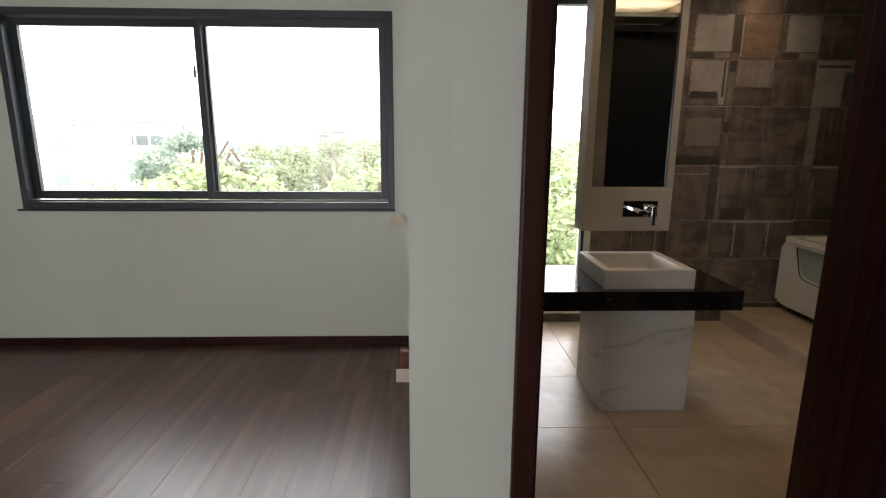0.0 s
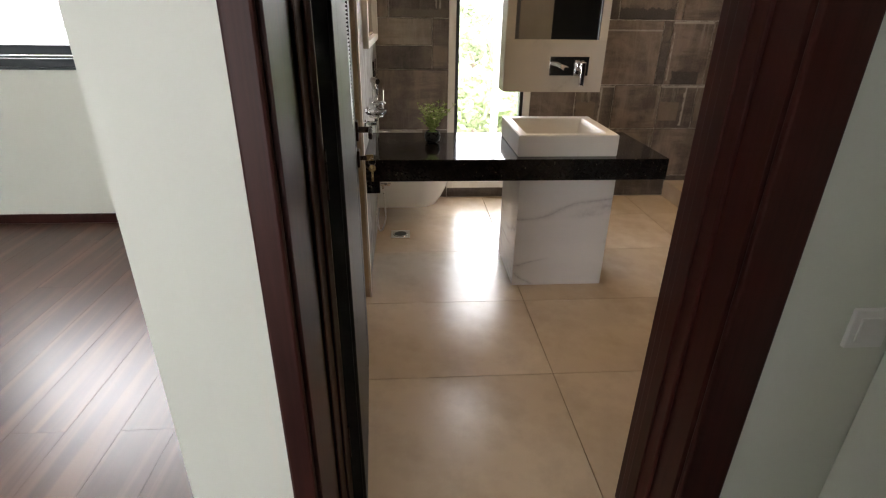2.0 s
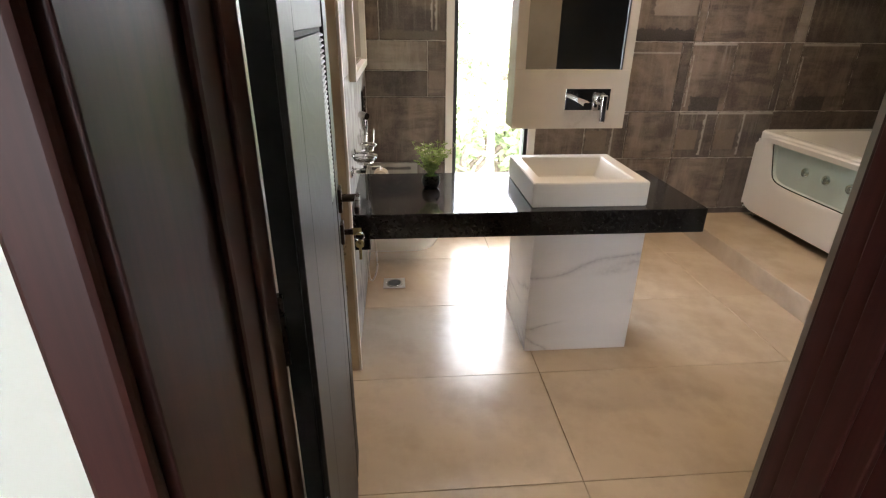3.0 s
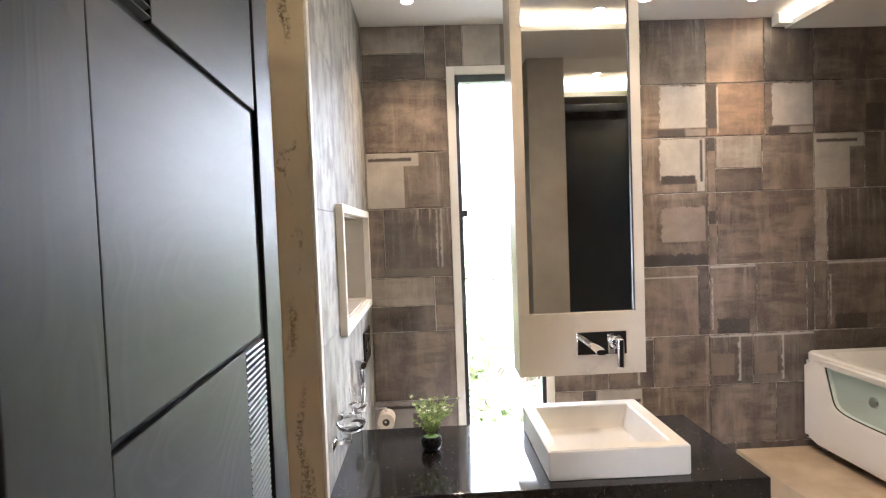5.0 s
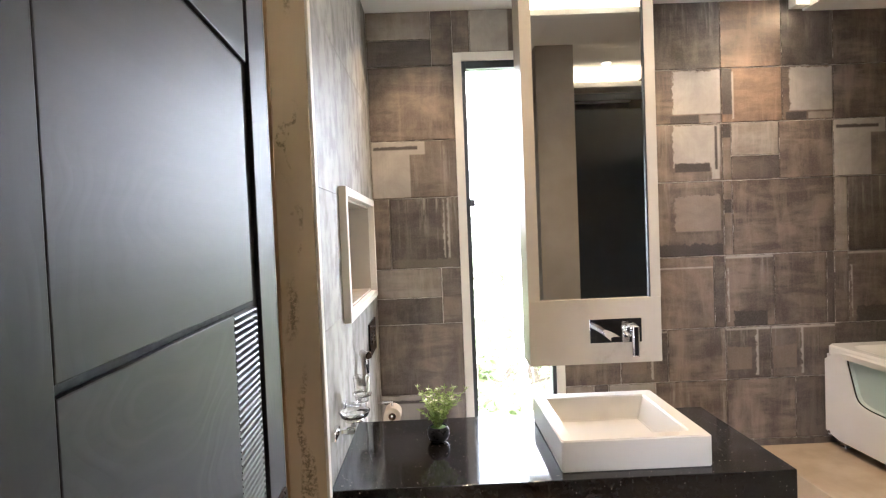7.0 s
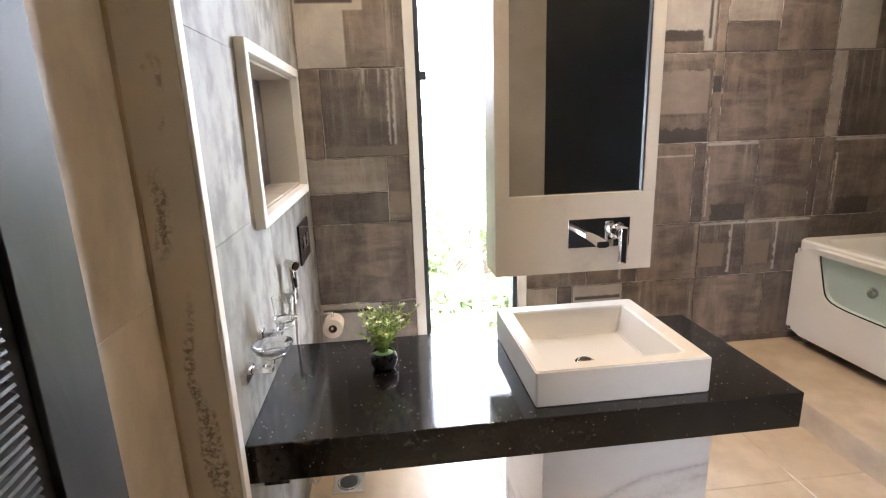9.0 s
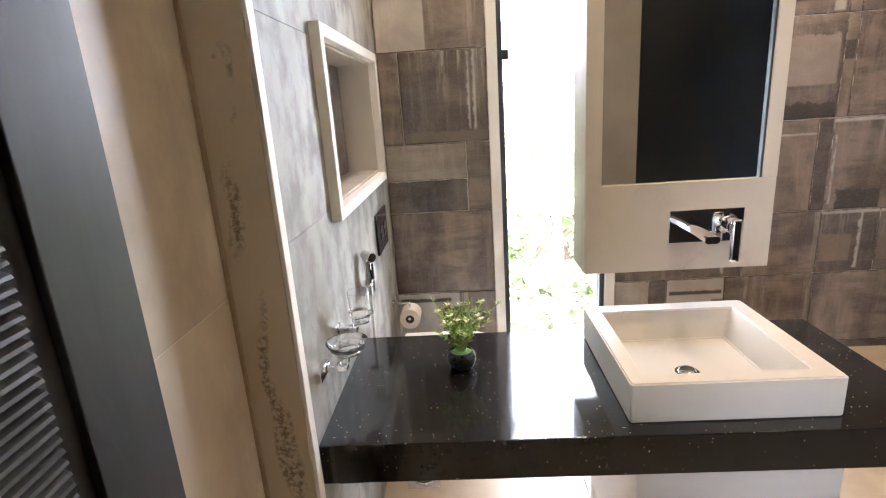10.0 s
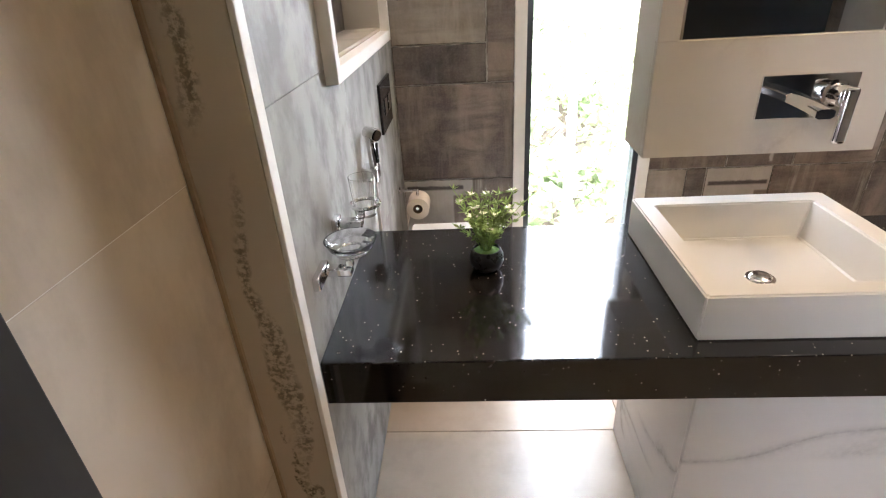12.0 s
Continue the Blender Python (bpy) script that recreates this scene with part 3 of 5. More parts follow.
# end of the plumbing wall
structure("wall_end_slab", boxes((-0.15, 2.412, 0, 0.006, 2.429, CEIL), bevel=0.003), M_SLAB, "cream veined stone slab on the wall's end", "wall cladding", soft=True)
structure("trim", boxes((0.0065, 2.411, 0, 0.016, 2.445, CEIL), bevel=0.002), M_EDGE, "polished pale stone edge strip", "trim")
wall_return = structure("wall_return", boxes((-0.149, 1.13, 0, -0.1152, 2.411, CEIL)), M_EDGE, "cream tiled wall behind the open door", "wall")
for z0, z1 in ((0.0, 0.50), (0.5015, 1.142), (1.1435, 1.74), (1.7415, 2.36), (2.3615, CEIL)):
    slab_piece(PIECES, "tile", wall_return, (-0.1151, 1.131, z0), 0.0008, 1.272, z1 - z0, T_CREAM, 0.0002)
structure("joint_strip", boxes((-0.1142, 2.4035, 0, -0.1062, 2.4115, CEIL)), M_BROWNJ, "brown sealed joint in the wall corner", "trim")


# niche lining
def wall_niche():
    y0, z0, y1, z1 = NI
    t = base("wall_niche", 0, (y0 + y1) / 2, z0, "lined wall niche with a pale stone frame", "niche", kind="structure")
    part("back", boxes((-0.146, y0, z0, -0.134, y1, z1)), T_MID, t)
    part("lining", boxes((-0.1335, y0, z0, -0.002, y0 + 0.012, z1), (-0.1335, y1 - 0.012, z0, -0.002, y1, z1),
                         (-0.1335, y0 + 0.0125, z0, -0.002, y1 - 0.0125, z0 + 0.012), (-0.1335, y0 + 0.0125, z1 - 0.012, -0.002, y1 - 0.0125, z1)), M_CABQ, t)
    w = 0.036
    for a in ((y0 - w, z0 - w, y0, z1 + w), (y1, z0 - w, y1 + w, z1 + w), (y0 + 0.0005, z0 - w, y1 - 0.0005, z0), (y0 + 0.0005, z1, y1 - 0.0005, z1 + w)):
        part("frame", boxes((-0.010, a[0], a[1], 0.030, a[2], a[3]), bevel=0.003), M_EDGE, t)
    lamp = part("downlight", cyl(bmesh.new(), (-0.06, 3.12, z1 - 0.012), (-0.06, 3.12, z1 - 0.018), 0.024), M_CHROME, t)
    part("lamp", cyl(bmesh.new(), (-0.06, 3.12, z1 - 0.0185), (-0.06, 3.12, z1 - 0.0205), 0.017), M_SPOT, lamp)


wall_niche()


# slit window of the bathroom
def slit_window():
    x0, z0, x1, z1 = SLIT
    t = base("window_1", (x0 + x1) / 2, 4.0, z0, "tall narrow window with dark aluminium frame and pale surround", "window", kind="structure")
    w, yo = 0.05, 3.994
    for a in ((x0, z0, x0 + w, z1), (x1 - w, z0, x1, z1), (x0 + w + 0.0005, z0, x1 - w - 0.0005, z0 + w), (x0 + w + 0.0005, z1 - w, x1 - w - 0.0005, z1)):
        part("surround", boxes((a[0], yo, a[1], a[2], 4.20, a[3]), bevel=0.002), M_EDGE, t)
    a, b, c, d = x0 + w, z0 + w, x1 - w, z1 - w
    f = 0.026
    for r in ((a + 0.001, b + 0.001, a + f, d - 0.001), (c - f, b + 0.001, c - 0.001, d - 0.001), (a + f, b + 0.001, c - f, b + f), (a + f, d - f - 0.02, c - f, d - 0.001)):
        part("window_frame", boxes((r[0], 4.008, r[1], r[2], 4.08, r[3]), bevel=0.002), M_ALU, t)
    p = part("pane", boxes((a + f, 4.04, b + f, c - f, 4.046, d - f - 0.02)), M_WGLASS, t, soft=False)
    p.visible_shadow = False
    part("latch", boxes((a + f - 0.004, 3.992, 1.70, a + f + 0.028, 4.0075, 1.745), bevel=0.003), M_ALU, t)


slit_window()


def bedroom_window():
    x0, z0, x1, z1 = BEDW
    t = base("window_2", (x0 + x1) / 2, YW, z0, "wide sliding window with dark grey aluminium frame", "window", kind="structure")
    f = 0.048
    for r in ((x0, z0, x0 + f, z1), (x1 - f, z0, x1, z1), (x0 + f, z0, x1 - f, z0 + 0.05), (x0 + f, z1 - 0.05, x1 - f, z1)):
        part("window_frame", boxes((r[0] + 0.001, YW - 0.012, r[1] + 0.001, r[2] - 0.001, YW + 0.10, r[3] - 0.001), bevel=0.003), M_ALU, t)
    part("sill", boxes((x0 - 0.03, YW - 0.028, z0 - 0.014, x1 + 0.004, YW - 0.001, z0), bevel=0.003), M_ALU, t)
    part("track", boxes((x0 + f, YW - 0.002, z0 + 0.052, x1 - f, YW + 0.02, z0 + 0.064)), M_ALU, t)
    xm = -1.74
    for a, b, y in ((x0 + f, xm + 0.035, YW + 0.055), (xm - 0.035, x1 - f, YW + 0.018)):
        s = part("sash", boxes((a, y, z0 + 0.066, a + 0.05, y + 0.034, z1 - 0.052), (b - 0.05, y, z0 + 0.066, b, y + 0.034, z1 - 0.052),
                               (a + 0.05, y, z0 + 0.066, b - 0.05, y + 0.034, z0 + 0.124), (a + 0.05, y, z1 - 0.102, b - 0.05, y + 0.034, z1 - 0.052), bevel=0.003), M_ALU, t)
        p = part("pane", boxes((a + 0.05, y + 0.014, z0 + 0.124, b - 0.05, y + 0.019, z1 - 0.102)), M_WGLASS, s, soft=False)
        p.visible_shadow = False
    part("latch", boxes((xm - 0.052, YW + 0.005, 1.93, xm - 0.036, YW + 0.017, 2.01), bevel=0.003), M_ALU, t)


bedroom_window()


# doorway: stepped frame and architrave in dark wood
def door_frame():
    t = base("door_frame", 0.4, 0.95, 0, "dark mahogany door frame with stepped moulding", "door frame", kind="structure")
    # dark strip that stands in for the shadow behind the threshold
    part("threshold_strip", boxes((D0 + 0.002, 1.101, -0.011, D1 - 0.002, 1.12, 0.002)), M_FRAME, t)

    def jamb(x, s, name, front, outer, rear, steps):
        """x: outer face of the lining; s: +1 grows to the right; front: the wall's face; outer: how far the architrave laps it; rear: where the lining ends; steps: its mouldings."""
        def b(a0, a1, y0, y1):
            lo, hi = sorted((x + s * a0, x + s * a1))
            return (lo, y0, 0, hi, y1, DTOP)
        part(name, boxes(b(0, 0.018, front - 0.015, rear), bevel=0.002), M_FRAME, t)
        for a0, a1, y0, y1, soft in steps:
            part("moulding", boxes(b(a0, a1, y0, y1), bevel=soft), M_FRAME, t)
        lo, hi = sorted((x - s * outer, x + s * 0.010))
        part("architrave", boxes((lo, front - 0.032, 0, hi, front - 0.0155, DTOP + 0.06), bevel=0.006), M_FRAME, t)
        lo, hi = sorted((x + s * -0.056, x + s * (0.012 if rear > 1.11 else -0.012)))
        part("architrave", boxes((lo, 1.136, 0, hi, 1.146, DTOP + 0.05), bevel=0.003), M_FRAME, t)
    jamb(D0 - 0.001, 1, "jamb", 0.815, 0.038, 1.098, ((0.0185, 0.0265, 0.965, 1.092, 0.006), (0.027, 0.034, 1.025, 1.085, 0.003)))
    jamb(D1 + 0.001, -1, "jamb", 0.900, 0.098, 1.135, ((0.0185, 0.030, 0.965, 1.090, 0.004), (0.0305, 0.038, 1.005, 1.050, 0.003)))
    part("head", boxes((D0 + 0.018, 0.886, DTOP - 0.018, D1 - 0.018, 1.135, DTOP), bevel=0.002), M_FRAME, t)
    part("architrave", boxes((D0 - 0.062, 0.870, DTOP + 0.061, D1 + 0.062, 0.899, DTOP + 0.13), bevel=0.003), M_FRAME, t)


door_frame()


# ---- the open door ----
def bathroom_door():
    """The leaf is laid out along y from its hinge edge, then swung a little past square."""
    hx, hy = 0.080, 1.150
    t = base("bathroom_door", hx, hy, 0.01, "open charcoal oak veneer door with grooves and ribbed inlays", "door")
    t.rotation_euler[2] = radians(3.45)
    xf, z0, z1 = hx, 0.010, 2.43
    Y = lambda d: hy + d
    ya, yb = Y(-0.043), Y(0.778)
    za, zb, zc = 1.432, 1.862, 2.283     # level grooves
    part("door_core", boxes((xf - 0.038, ya, z0, xf - 0.0095, yb, z1), bevel=0.001), M_DOORG, t)
    f0 = xf - 0.009
    leaf = lambda a, b, c, d, m=M_DOORH: part("panel", boxes((f0, Y(a), b, xf, Y(c), d), bevel=0.0018), m, t)
    leaf(-0.042, z0, 0.084, z1, M_DOOR)                     # hinge side
    leaf(0.657, z0, 0.777, z1, M_DOOR)                      # lock side
    leaf(0.0843, zc + 0.006, 0.6562, z1)
    leaf(0.213, zb + 0.006, 0.636, zc - 0.004)
    leaf(0.0843, za + 0.005, 0.606, zb - 0.005)
    leaf(0.0843, z0, 0.501, za - 0.005)
    leaf(0.5018, z0, 0.628, 1.052)
    # ribbed inlays
    for y0, y1, c, d in ((Y(0.503), Y(0.627), 1.056, za - 0.006), (Y(0.0865), Y(0.2115), zb + 0.007, zc - 0.004)):
        n = int((d - c) / 0.0112)
        for i in range(n):
            z = c + (d - c) * i / n
            bm = bmesh.new()
            h = (d - c) / n
            v = [bm.verts.new((px, y, z + pz * h)) for y in (y0, y1) for px, pz in ((f0 + 0.0002, 0.05), (xf + 0.0005, 0.34), (xf - 0.0010, 0.62), (f0 + 0.0002, 0.92))]
            for k in range(3):
                bm.faces.new((v[k], v[k + 1], v[k + 5], v[k + 4]))
            bm.faces.new((v[3], v[2], v[1], v[0]))
            bm.faces.new((v[4], v[5], v[6], v[7]))
            part("rib", bm, M_RIB, t, soft=False)
    # lever, key plate and keys
    part("lever_plate", boxes((xf, Y(0.696), 0.962, xf + 0.010, Y(0.746), 1.030), bevel=0.003), M_BRONZE, t)
    lv = bmesh.new()
    cyl(lv, (xf + 0.008, Y(0.722), 0.998), (xf + 0.050, Y(0.722), 0.998), 0.011)
    box(lv, xf + 0.045, Y(0.610), 0.987, xf + 0.060, Y(0.736), 1.009, 0.005)
    part("lever", lv, M_BRONZE, t)
    part("key_plate", boxes((xf, Y(0.698), 0.866, xf + 0.010, Y(0.746), 0.926), bevel=0.003), M_BRONZE, t)
    part("key_barrel", cyl(bmesh.new(), (xf + 0.008, Y(0.722), 0.896), (xf + 0.034, Y(0.722), 0.896), 0.0085), M_BRONZE, t)
    part("key", boxes((xf + 0.030, Y(0.7215), 0.885, xf + 0.058, Y(0.7235), 0.907), bevel=0.0008), M_BRASS, t)
    part("key_ring", tube(bmesh.new(), arc((xf + 0.052, Y(0.722), 0.880), 0.013, 0, 345, 20), 0.0012, 6), M_CHROME, t)
    k2 = bmesh.new()
    cyl(k2, (xf + 0.052, Y(0.7205), 0.857), (xf + 0.052, Y(0.7235), 0.857), 0.013)
    box(k2, xf + 0.048, Y(0.721), 0.807, xf + 0.056, Y(0.723), 0.850, 0.0008)
    part("key", k2, M_BRASS, t)
    for z in (0.25, 1.01, 2.15):
        part("hinge", cyl(bmesh.new(), (xf - 0.040, ya - 0.003, z), (xf - 0.040, ya - 0.003, z + 0.11), 0.007), M_BRONZE, t)


bathroom_door()


# ---- vanity ----
CT = 0.722   # top of the counter
def vanity():
    c = base("vanity_counter", 0.79, 2.80, 0.608, "polished black granite counter slab with bright flecks", "counter")
    part("slab", boxes((0.002, 2.481, 0.612, 1.531, 3.095, CT), bevel=0.003), M_GRANITE, c)
    part("wall_bracket", boxes((0.002, 2.600, 0.512, 0.072, 3.05, 0.6115), bevel=0.003), M_GRANITE, c)
    p = base("pedestal", 1.02, 2.74, 0, "white veined quartz pedestal under the counter", "pedestal")
    for r in ((0.784, 2.508, 1.282, 2.520), (0.784, 2.953, 1.282, 2.965), (0.784, 2.5205, 0.796, 2.9525), (1.270, 2.5205, 1.282, 2.9525)):
        part("side_panel", boxes((r[0], r[1], 0, r[2], r[3], 0.611), bevel=0.0015), M_QUARTZ, p)
    # square vessel basin
    b = base("wash_basin", 1.015, 2.78, CT, "square white solid-surface vessel basin on the counter", "basin")
    x0, y0, x1, y1, z1 = 0.768, 2.530, 1.277, 3.030, 0.830
    bm = bmesh.new()
    def ring(a, bb, cc, d, z):
        return [bm.verts.new(v) for v in ((a, bb, z), (cc, bb, z), (cc, d, z), (a, d, z))]
    def join(p_, q_):
        for i in range(4):
            bm.faces.new((p_[i], p_[(i + 1) % 4], q_[(i + 1) % 4], q_[i]))
    o0, o1 = ring(x0, y0, x1, y1, CT), ring(x0, y0, x1, y1, z1)
    i0 = ring(x0 + 0.045, y0 + 0.046, x1 - 0.056, y1 - 0.058, z1)
    i1 = ring(x0 + 0.085, y0 + 0.062, x1 - 0.092, y1 - 0.095, CT + 0.020)
    join(o0, o1); join(o1, i0); join(i0, i1)
    bm.faces.new(i1)
    bm.faces.new(o0[::-1])
    bmesh.ops.recalc_face_normals(bm, faces=bm.faces[:])
    bmesh.ops.bevel(bm, geom=bm.edges[:], offset=0.004, segments=3, affect="EDGES")
    part("bowl", bm, M_BASIN, b)
    dr = bmesh.new()
    lathe(dr, [(0, 0.010), (0.019, 0.009), (0.024, 0.005), (0.0245, 0.001), (0.032, 0.0008), (0.033, 0.0)], (0.990, 2.734, CT + 0.0205))
    part("drain_plug", dr, M_CHROME, b)


vanity()


def mirror_cabinet():
    """A stone-clad box hung from the ceiling, with a tall mirror and a wall tap below it."""
    t = base("mirror_cabinet", 1.015, 3.0, 0.985, "cream quartz mirror cabinet hung from the ceiling", "cabinet")
    x0, x1, y0, y1, z0, z1 = 0.743, 1.287, 2.917, 3.075, 0.982, CEIL - 0.001
    gx0, gx1, gz0, gz1 = 0.790, 1.246, 1.250, 2.856
    part("side_panel", boxes((x0, y0 + 0.0203, z0, x0 + 0.020, y1, z1), bevel=0.002), M_CABQ, t)
    part("side_panel", boxes((x1 - 0.020, y0 + 0.0203, z0, x1, y1, z1), bevel=0.002), M_CABQ, t)
    part("back_panel", boxes((x0 + 0.0205, y1 - 0.02, z0 + 0.0205, x1 - 0.0205, y1 - 0.001, z1)), M_CABQ, t)
    part("bottom_panel", boxes((x0 + 0.0205, y0 + 0.0205, z0, x1 - 0.0205, y1 - 0.001, z0 + 0.02)), M_CABQ, t)
    part("front_panel", boxes((x0, y0, z0, x1, y0 + 0.02, gz0), bevel=0.002), M_CABQ, t)
    part("stile", boxes((x0, y0, gz0 + 0.0003, gx0, y0 + 0.02, z1)), M_CABQ, t)
    part("stile", boxes((gx1, y0, gz0 + 0.0003, x1, y0 + 0.02, z1)), M_CABQ, t)
    part("top_rail", boxes((gx0 + 0.0003, y0, gz1, gx1 - 0.0003, y0 + 0.02, z1)), M_CABQ, t)
    part("mirror", boxes((gx0 - 0.005, y0 + 0.012, gz0 - 0.005, gx1 + 0.005, y0 + 0.0195, gz1 + 0.005)), M_MIRROR, t, "clear silvered mirror", soft=False)
    part("mirror_clip", boxes((gx1 - 0.006, y0 + 0.004, gz0, gx1, y0 + 0.0115, gz1)), M_ALU, t)


mirror_cabinet()


def wall_tap():
    t = base("basin_tap", 1.095, 2.92, 1.068, "chrome wall-mounted basin mixer on a mirror-polished plate", "tap")
    y = 2.9167
    part("plate", boxes((0.988, y - 0.006, 1.068, 1.202, y + 0.0004, 1.167), bevel=0.0015), M_CHROME, t)
    sp = bmesh.new()
    v = []
    for i in range(9):
        k = i / 8
        yy, zz, w, h = y - 0.006 - 0.160 * k, 1.126 - 0.009 * k * k, 0.021 - 0.002 * k, 0.012 - 0.002 * k
        v.append([sp.verts.new((1.040 + a * w, yy, zz + c * h)) for a, c in ((-1, -0.6), (-0.6, -1), (0.6, -1), (1, -0.6), (1, 0.6), (0.6, 1), (-0.6, 1), (-1, 0.6))])
    for a, b in zip(v, v[1:]):
        for k in range(8):
            sp.faces.new((a[k], a[(k + 1) % 8], b[(k + 1) % 8], b[k]))
    sp.faces.new(v[0][::-1])
    sp.faces.new(v[-1])
    bmesh.ops.recalc_face_normals(sp, faces=sp.faces[:])
    part("spout", sp, M_CHROME, t)
    hub = lathe(bmesh.new(), [(0.030, 0), (0.030, 0.004), (0.024, 0.006), (0.024, 0.040), (0.022, 0.047), (0, 0.049)], (1.155, y - 0.006, 1.122), 32, Matrix.Rotation(radians(90), 4, "X"))
    part("cartridge", hub, M_CHROME, t)
    lv = bmesh.new()
    box(lv, 1.140, y - 0.068, 1.020, 1.170, y - 0.052, 1.145, 0.0075, 4)
    part("lever", lv, M_CHROME, t)


wall_tap()


# ---- things on the plumbing wall ----
def soap_dish():
    t = base("soap_dish", 0.06, 2.62, 0.86, "clear glass soap dish on a square chrome wall holder", "soap dish")
    part("wall_block", boxes((0.0005, 2.532, 0.862, 0.016, 2.612, 0.892), bevel=0.003), M_CHROME, t)
    part("arm", boxes((0.0165, 2.578, 0.868, 0.070, 2.604, 0.886), bevel=0.003), M_CHROME, t)
    part("cradle", tube(bmesh.new(), arc((0.066, 2.622, 0.905), 0.032, 0, 351, 40, "xy"), 0.0038, 8), M_CHROME, t)
    part("post", boxes((0.058, 2.586, 0.8865, 0.074, 2.600, 0.902), bevel=0.002), M_CHROME, t)
    d = lathe(bmesh.new(), [(0, 0.004), (0.028, 0.004), (0.044, 0.012), (0.052, 0.026), (0.055, 0.026), (0.047, 0.009), (0.030, 0.0), (0, 0.0)], (0.066, 2.622, 0.908), 40)
    part("dish", d, M_GLASS, t)


def tumbler_holder():
    t = base("tumbler_holder", 0.06, 2.78, 0.90, "glass tumbler in a chrome ring holder on the wall", "tumbler holder")
    part("wall_block", boxes((0.0005, 2.722, 0.900, 0.016, 2.764, 0.930), bevel=0.003), M_CHROME, t)
    part("arm", boxes((0.0165, 2.730, 0.906, 0.070, 2.756, 0.924), bevel=0.003), M_CHROME, t)
    part("post", boxes((0.058, 2.744, 0.9245, 0.074, 2.758, 0.938), bevel=0.002), M_CHROME, t)
    part("ring", tube(bmesh.new(), arc((0.070, 2.788, 0.942), 0.034, 0, 351, 40, "xy"), 0.0045, 8), M_CHROME, t)
    g = lathe(bmesh.new(), [(0, 0.0), (0.025, 0.0), (0.032, 0.095), (0.0305, 0.095), (0.0235, 0.006), (0, 0.006)], (0.070, 2.788, 0.915), 36)
    part("tumbler", g, M_GLASS, t)


def health_faucet():
    t = base("health_faucet", 0.03, 3.15, 0.88, "chrome hand bidet spray in its wall bracket", "bidet spray")
    part("bracket", boxes((0.0005, 3.105, 0.875, 0.048, 3.165, 0.918), bevel=0.004), M_CHROME, t)
    h = bmesh.new()
    cyl(h, (0.034, 3.138, 0.915), (0.026, 3.160, 1.000), 0.012, 0.014)
    part("handle", h, M_CHROME, t)
    hd = bmesh.new()
    cyl(hd, (0.016, 3.172, 1.012), (0.050, 3.148, 1.004), 0.017, 0.019)
    part("spray_head", hd, M_CHROME, t)
    part("nozzle", cyl(bmesh.new(), (0.0505, 3.1475, 1.0038), (0.0535, 3.1455, 1.0030), 0.016), M_BLACK, t)
    part("trigger", boxes((0.044, 3.136, 0.925, 0.052, 3.150, 0.985), bevel=0.003), M_BLACK, t)
    pts = [(0.034, 3.14, 0.880), (0.026, 3.165, 0.60), (0.022, 3.19, 0.34), (0.013, 3.2, 0.17), (0.016, 3.2, 0.085), (0.028, 3.2, 0.048), (0.048, 3.2, 0.07), (0.066, 3.2, 0.14), (0.063, 3.2, 0.25), (0.055, 3.2, 0.345)]
    fine = []
    for a, b, c, d in zip([pts[0]] + pts, pts, pts[1:], pts[2:] + [pts[-1]]):
        a, b, c, d = map(Vector, (a, b, c, d))
        for i in range(6):
            u = i / 6
            fine.append(0.5 * ((2 * b) + (c - a) * u + (2 * a - 5 * b + 4 * c - d) * u * u + (3 * b - a - 3 * c + d) * u ** 3))
    part("hose", tube(bmesh.new(), fine + [Vector(pts[-1])], 0.0055, 10), M_HOSE, t)
    av = bmesh.new()
    cyl(av, (0.0005, 3.2, 0.370), (0.012, 3.2, 0.370), 0.026)
    cyl(av, (0.012, 3.2, 0.370), (0.080, 3.2, 0.370), 0.011)
    cyl(av, (0.055, 3.2, 0.362), (0.055, 3.2, 0.340), 0.009)
    part("angle_valve", av, M_CHROME, t)
    part("valve_knob", boxes((0.080, 3.184, 0.361, 0.105, 3.216, 0.379), bevel=0.004), M_CHROME, t)


def flush_plate():
    t = base("flush_plate", 0.0, 3.66, 0.895, "black glass flush plate with a chrome button", "flush plate")
    part("plate", boxes((0.001, 3.530, 0.900, 0.011, 3.790, 1.078), bevel=0.002), M_BLACK, t)
    for y in (3.600, 3.690):
        part("button", boxes((0.0112, y, 0.955, 0.015, y + 0.055, 1.015), bevel=0.002), M_CHROME, t)


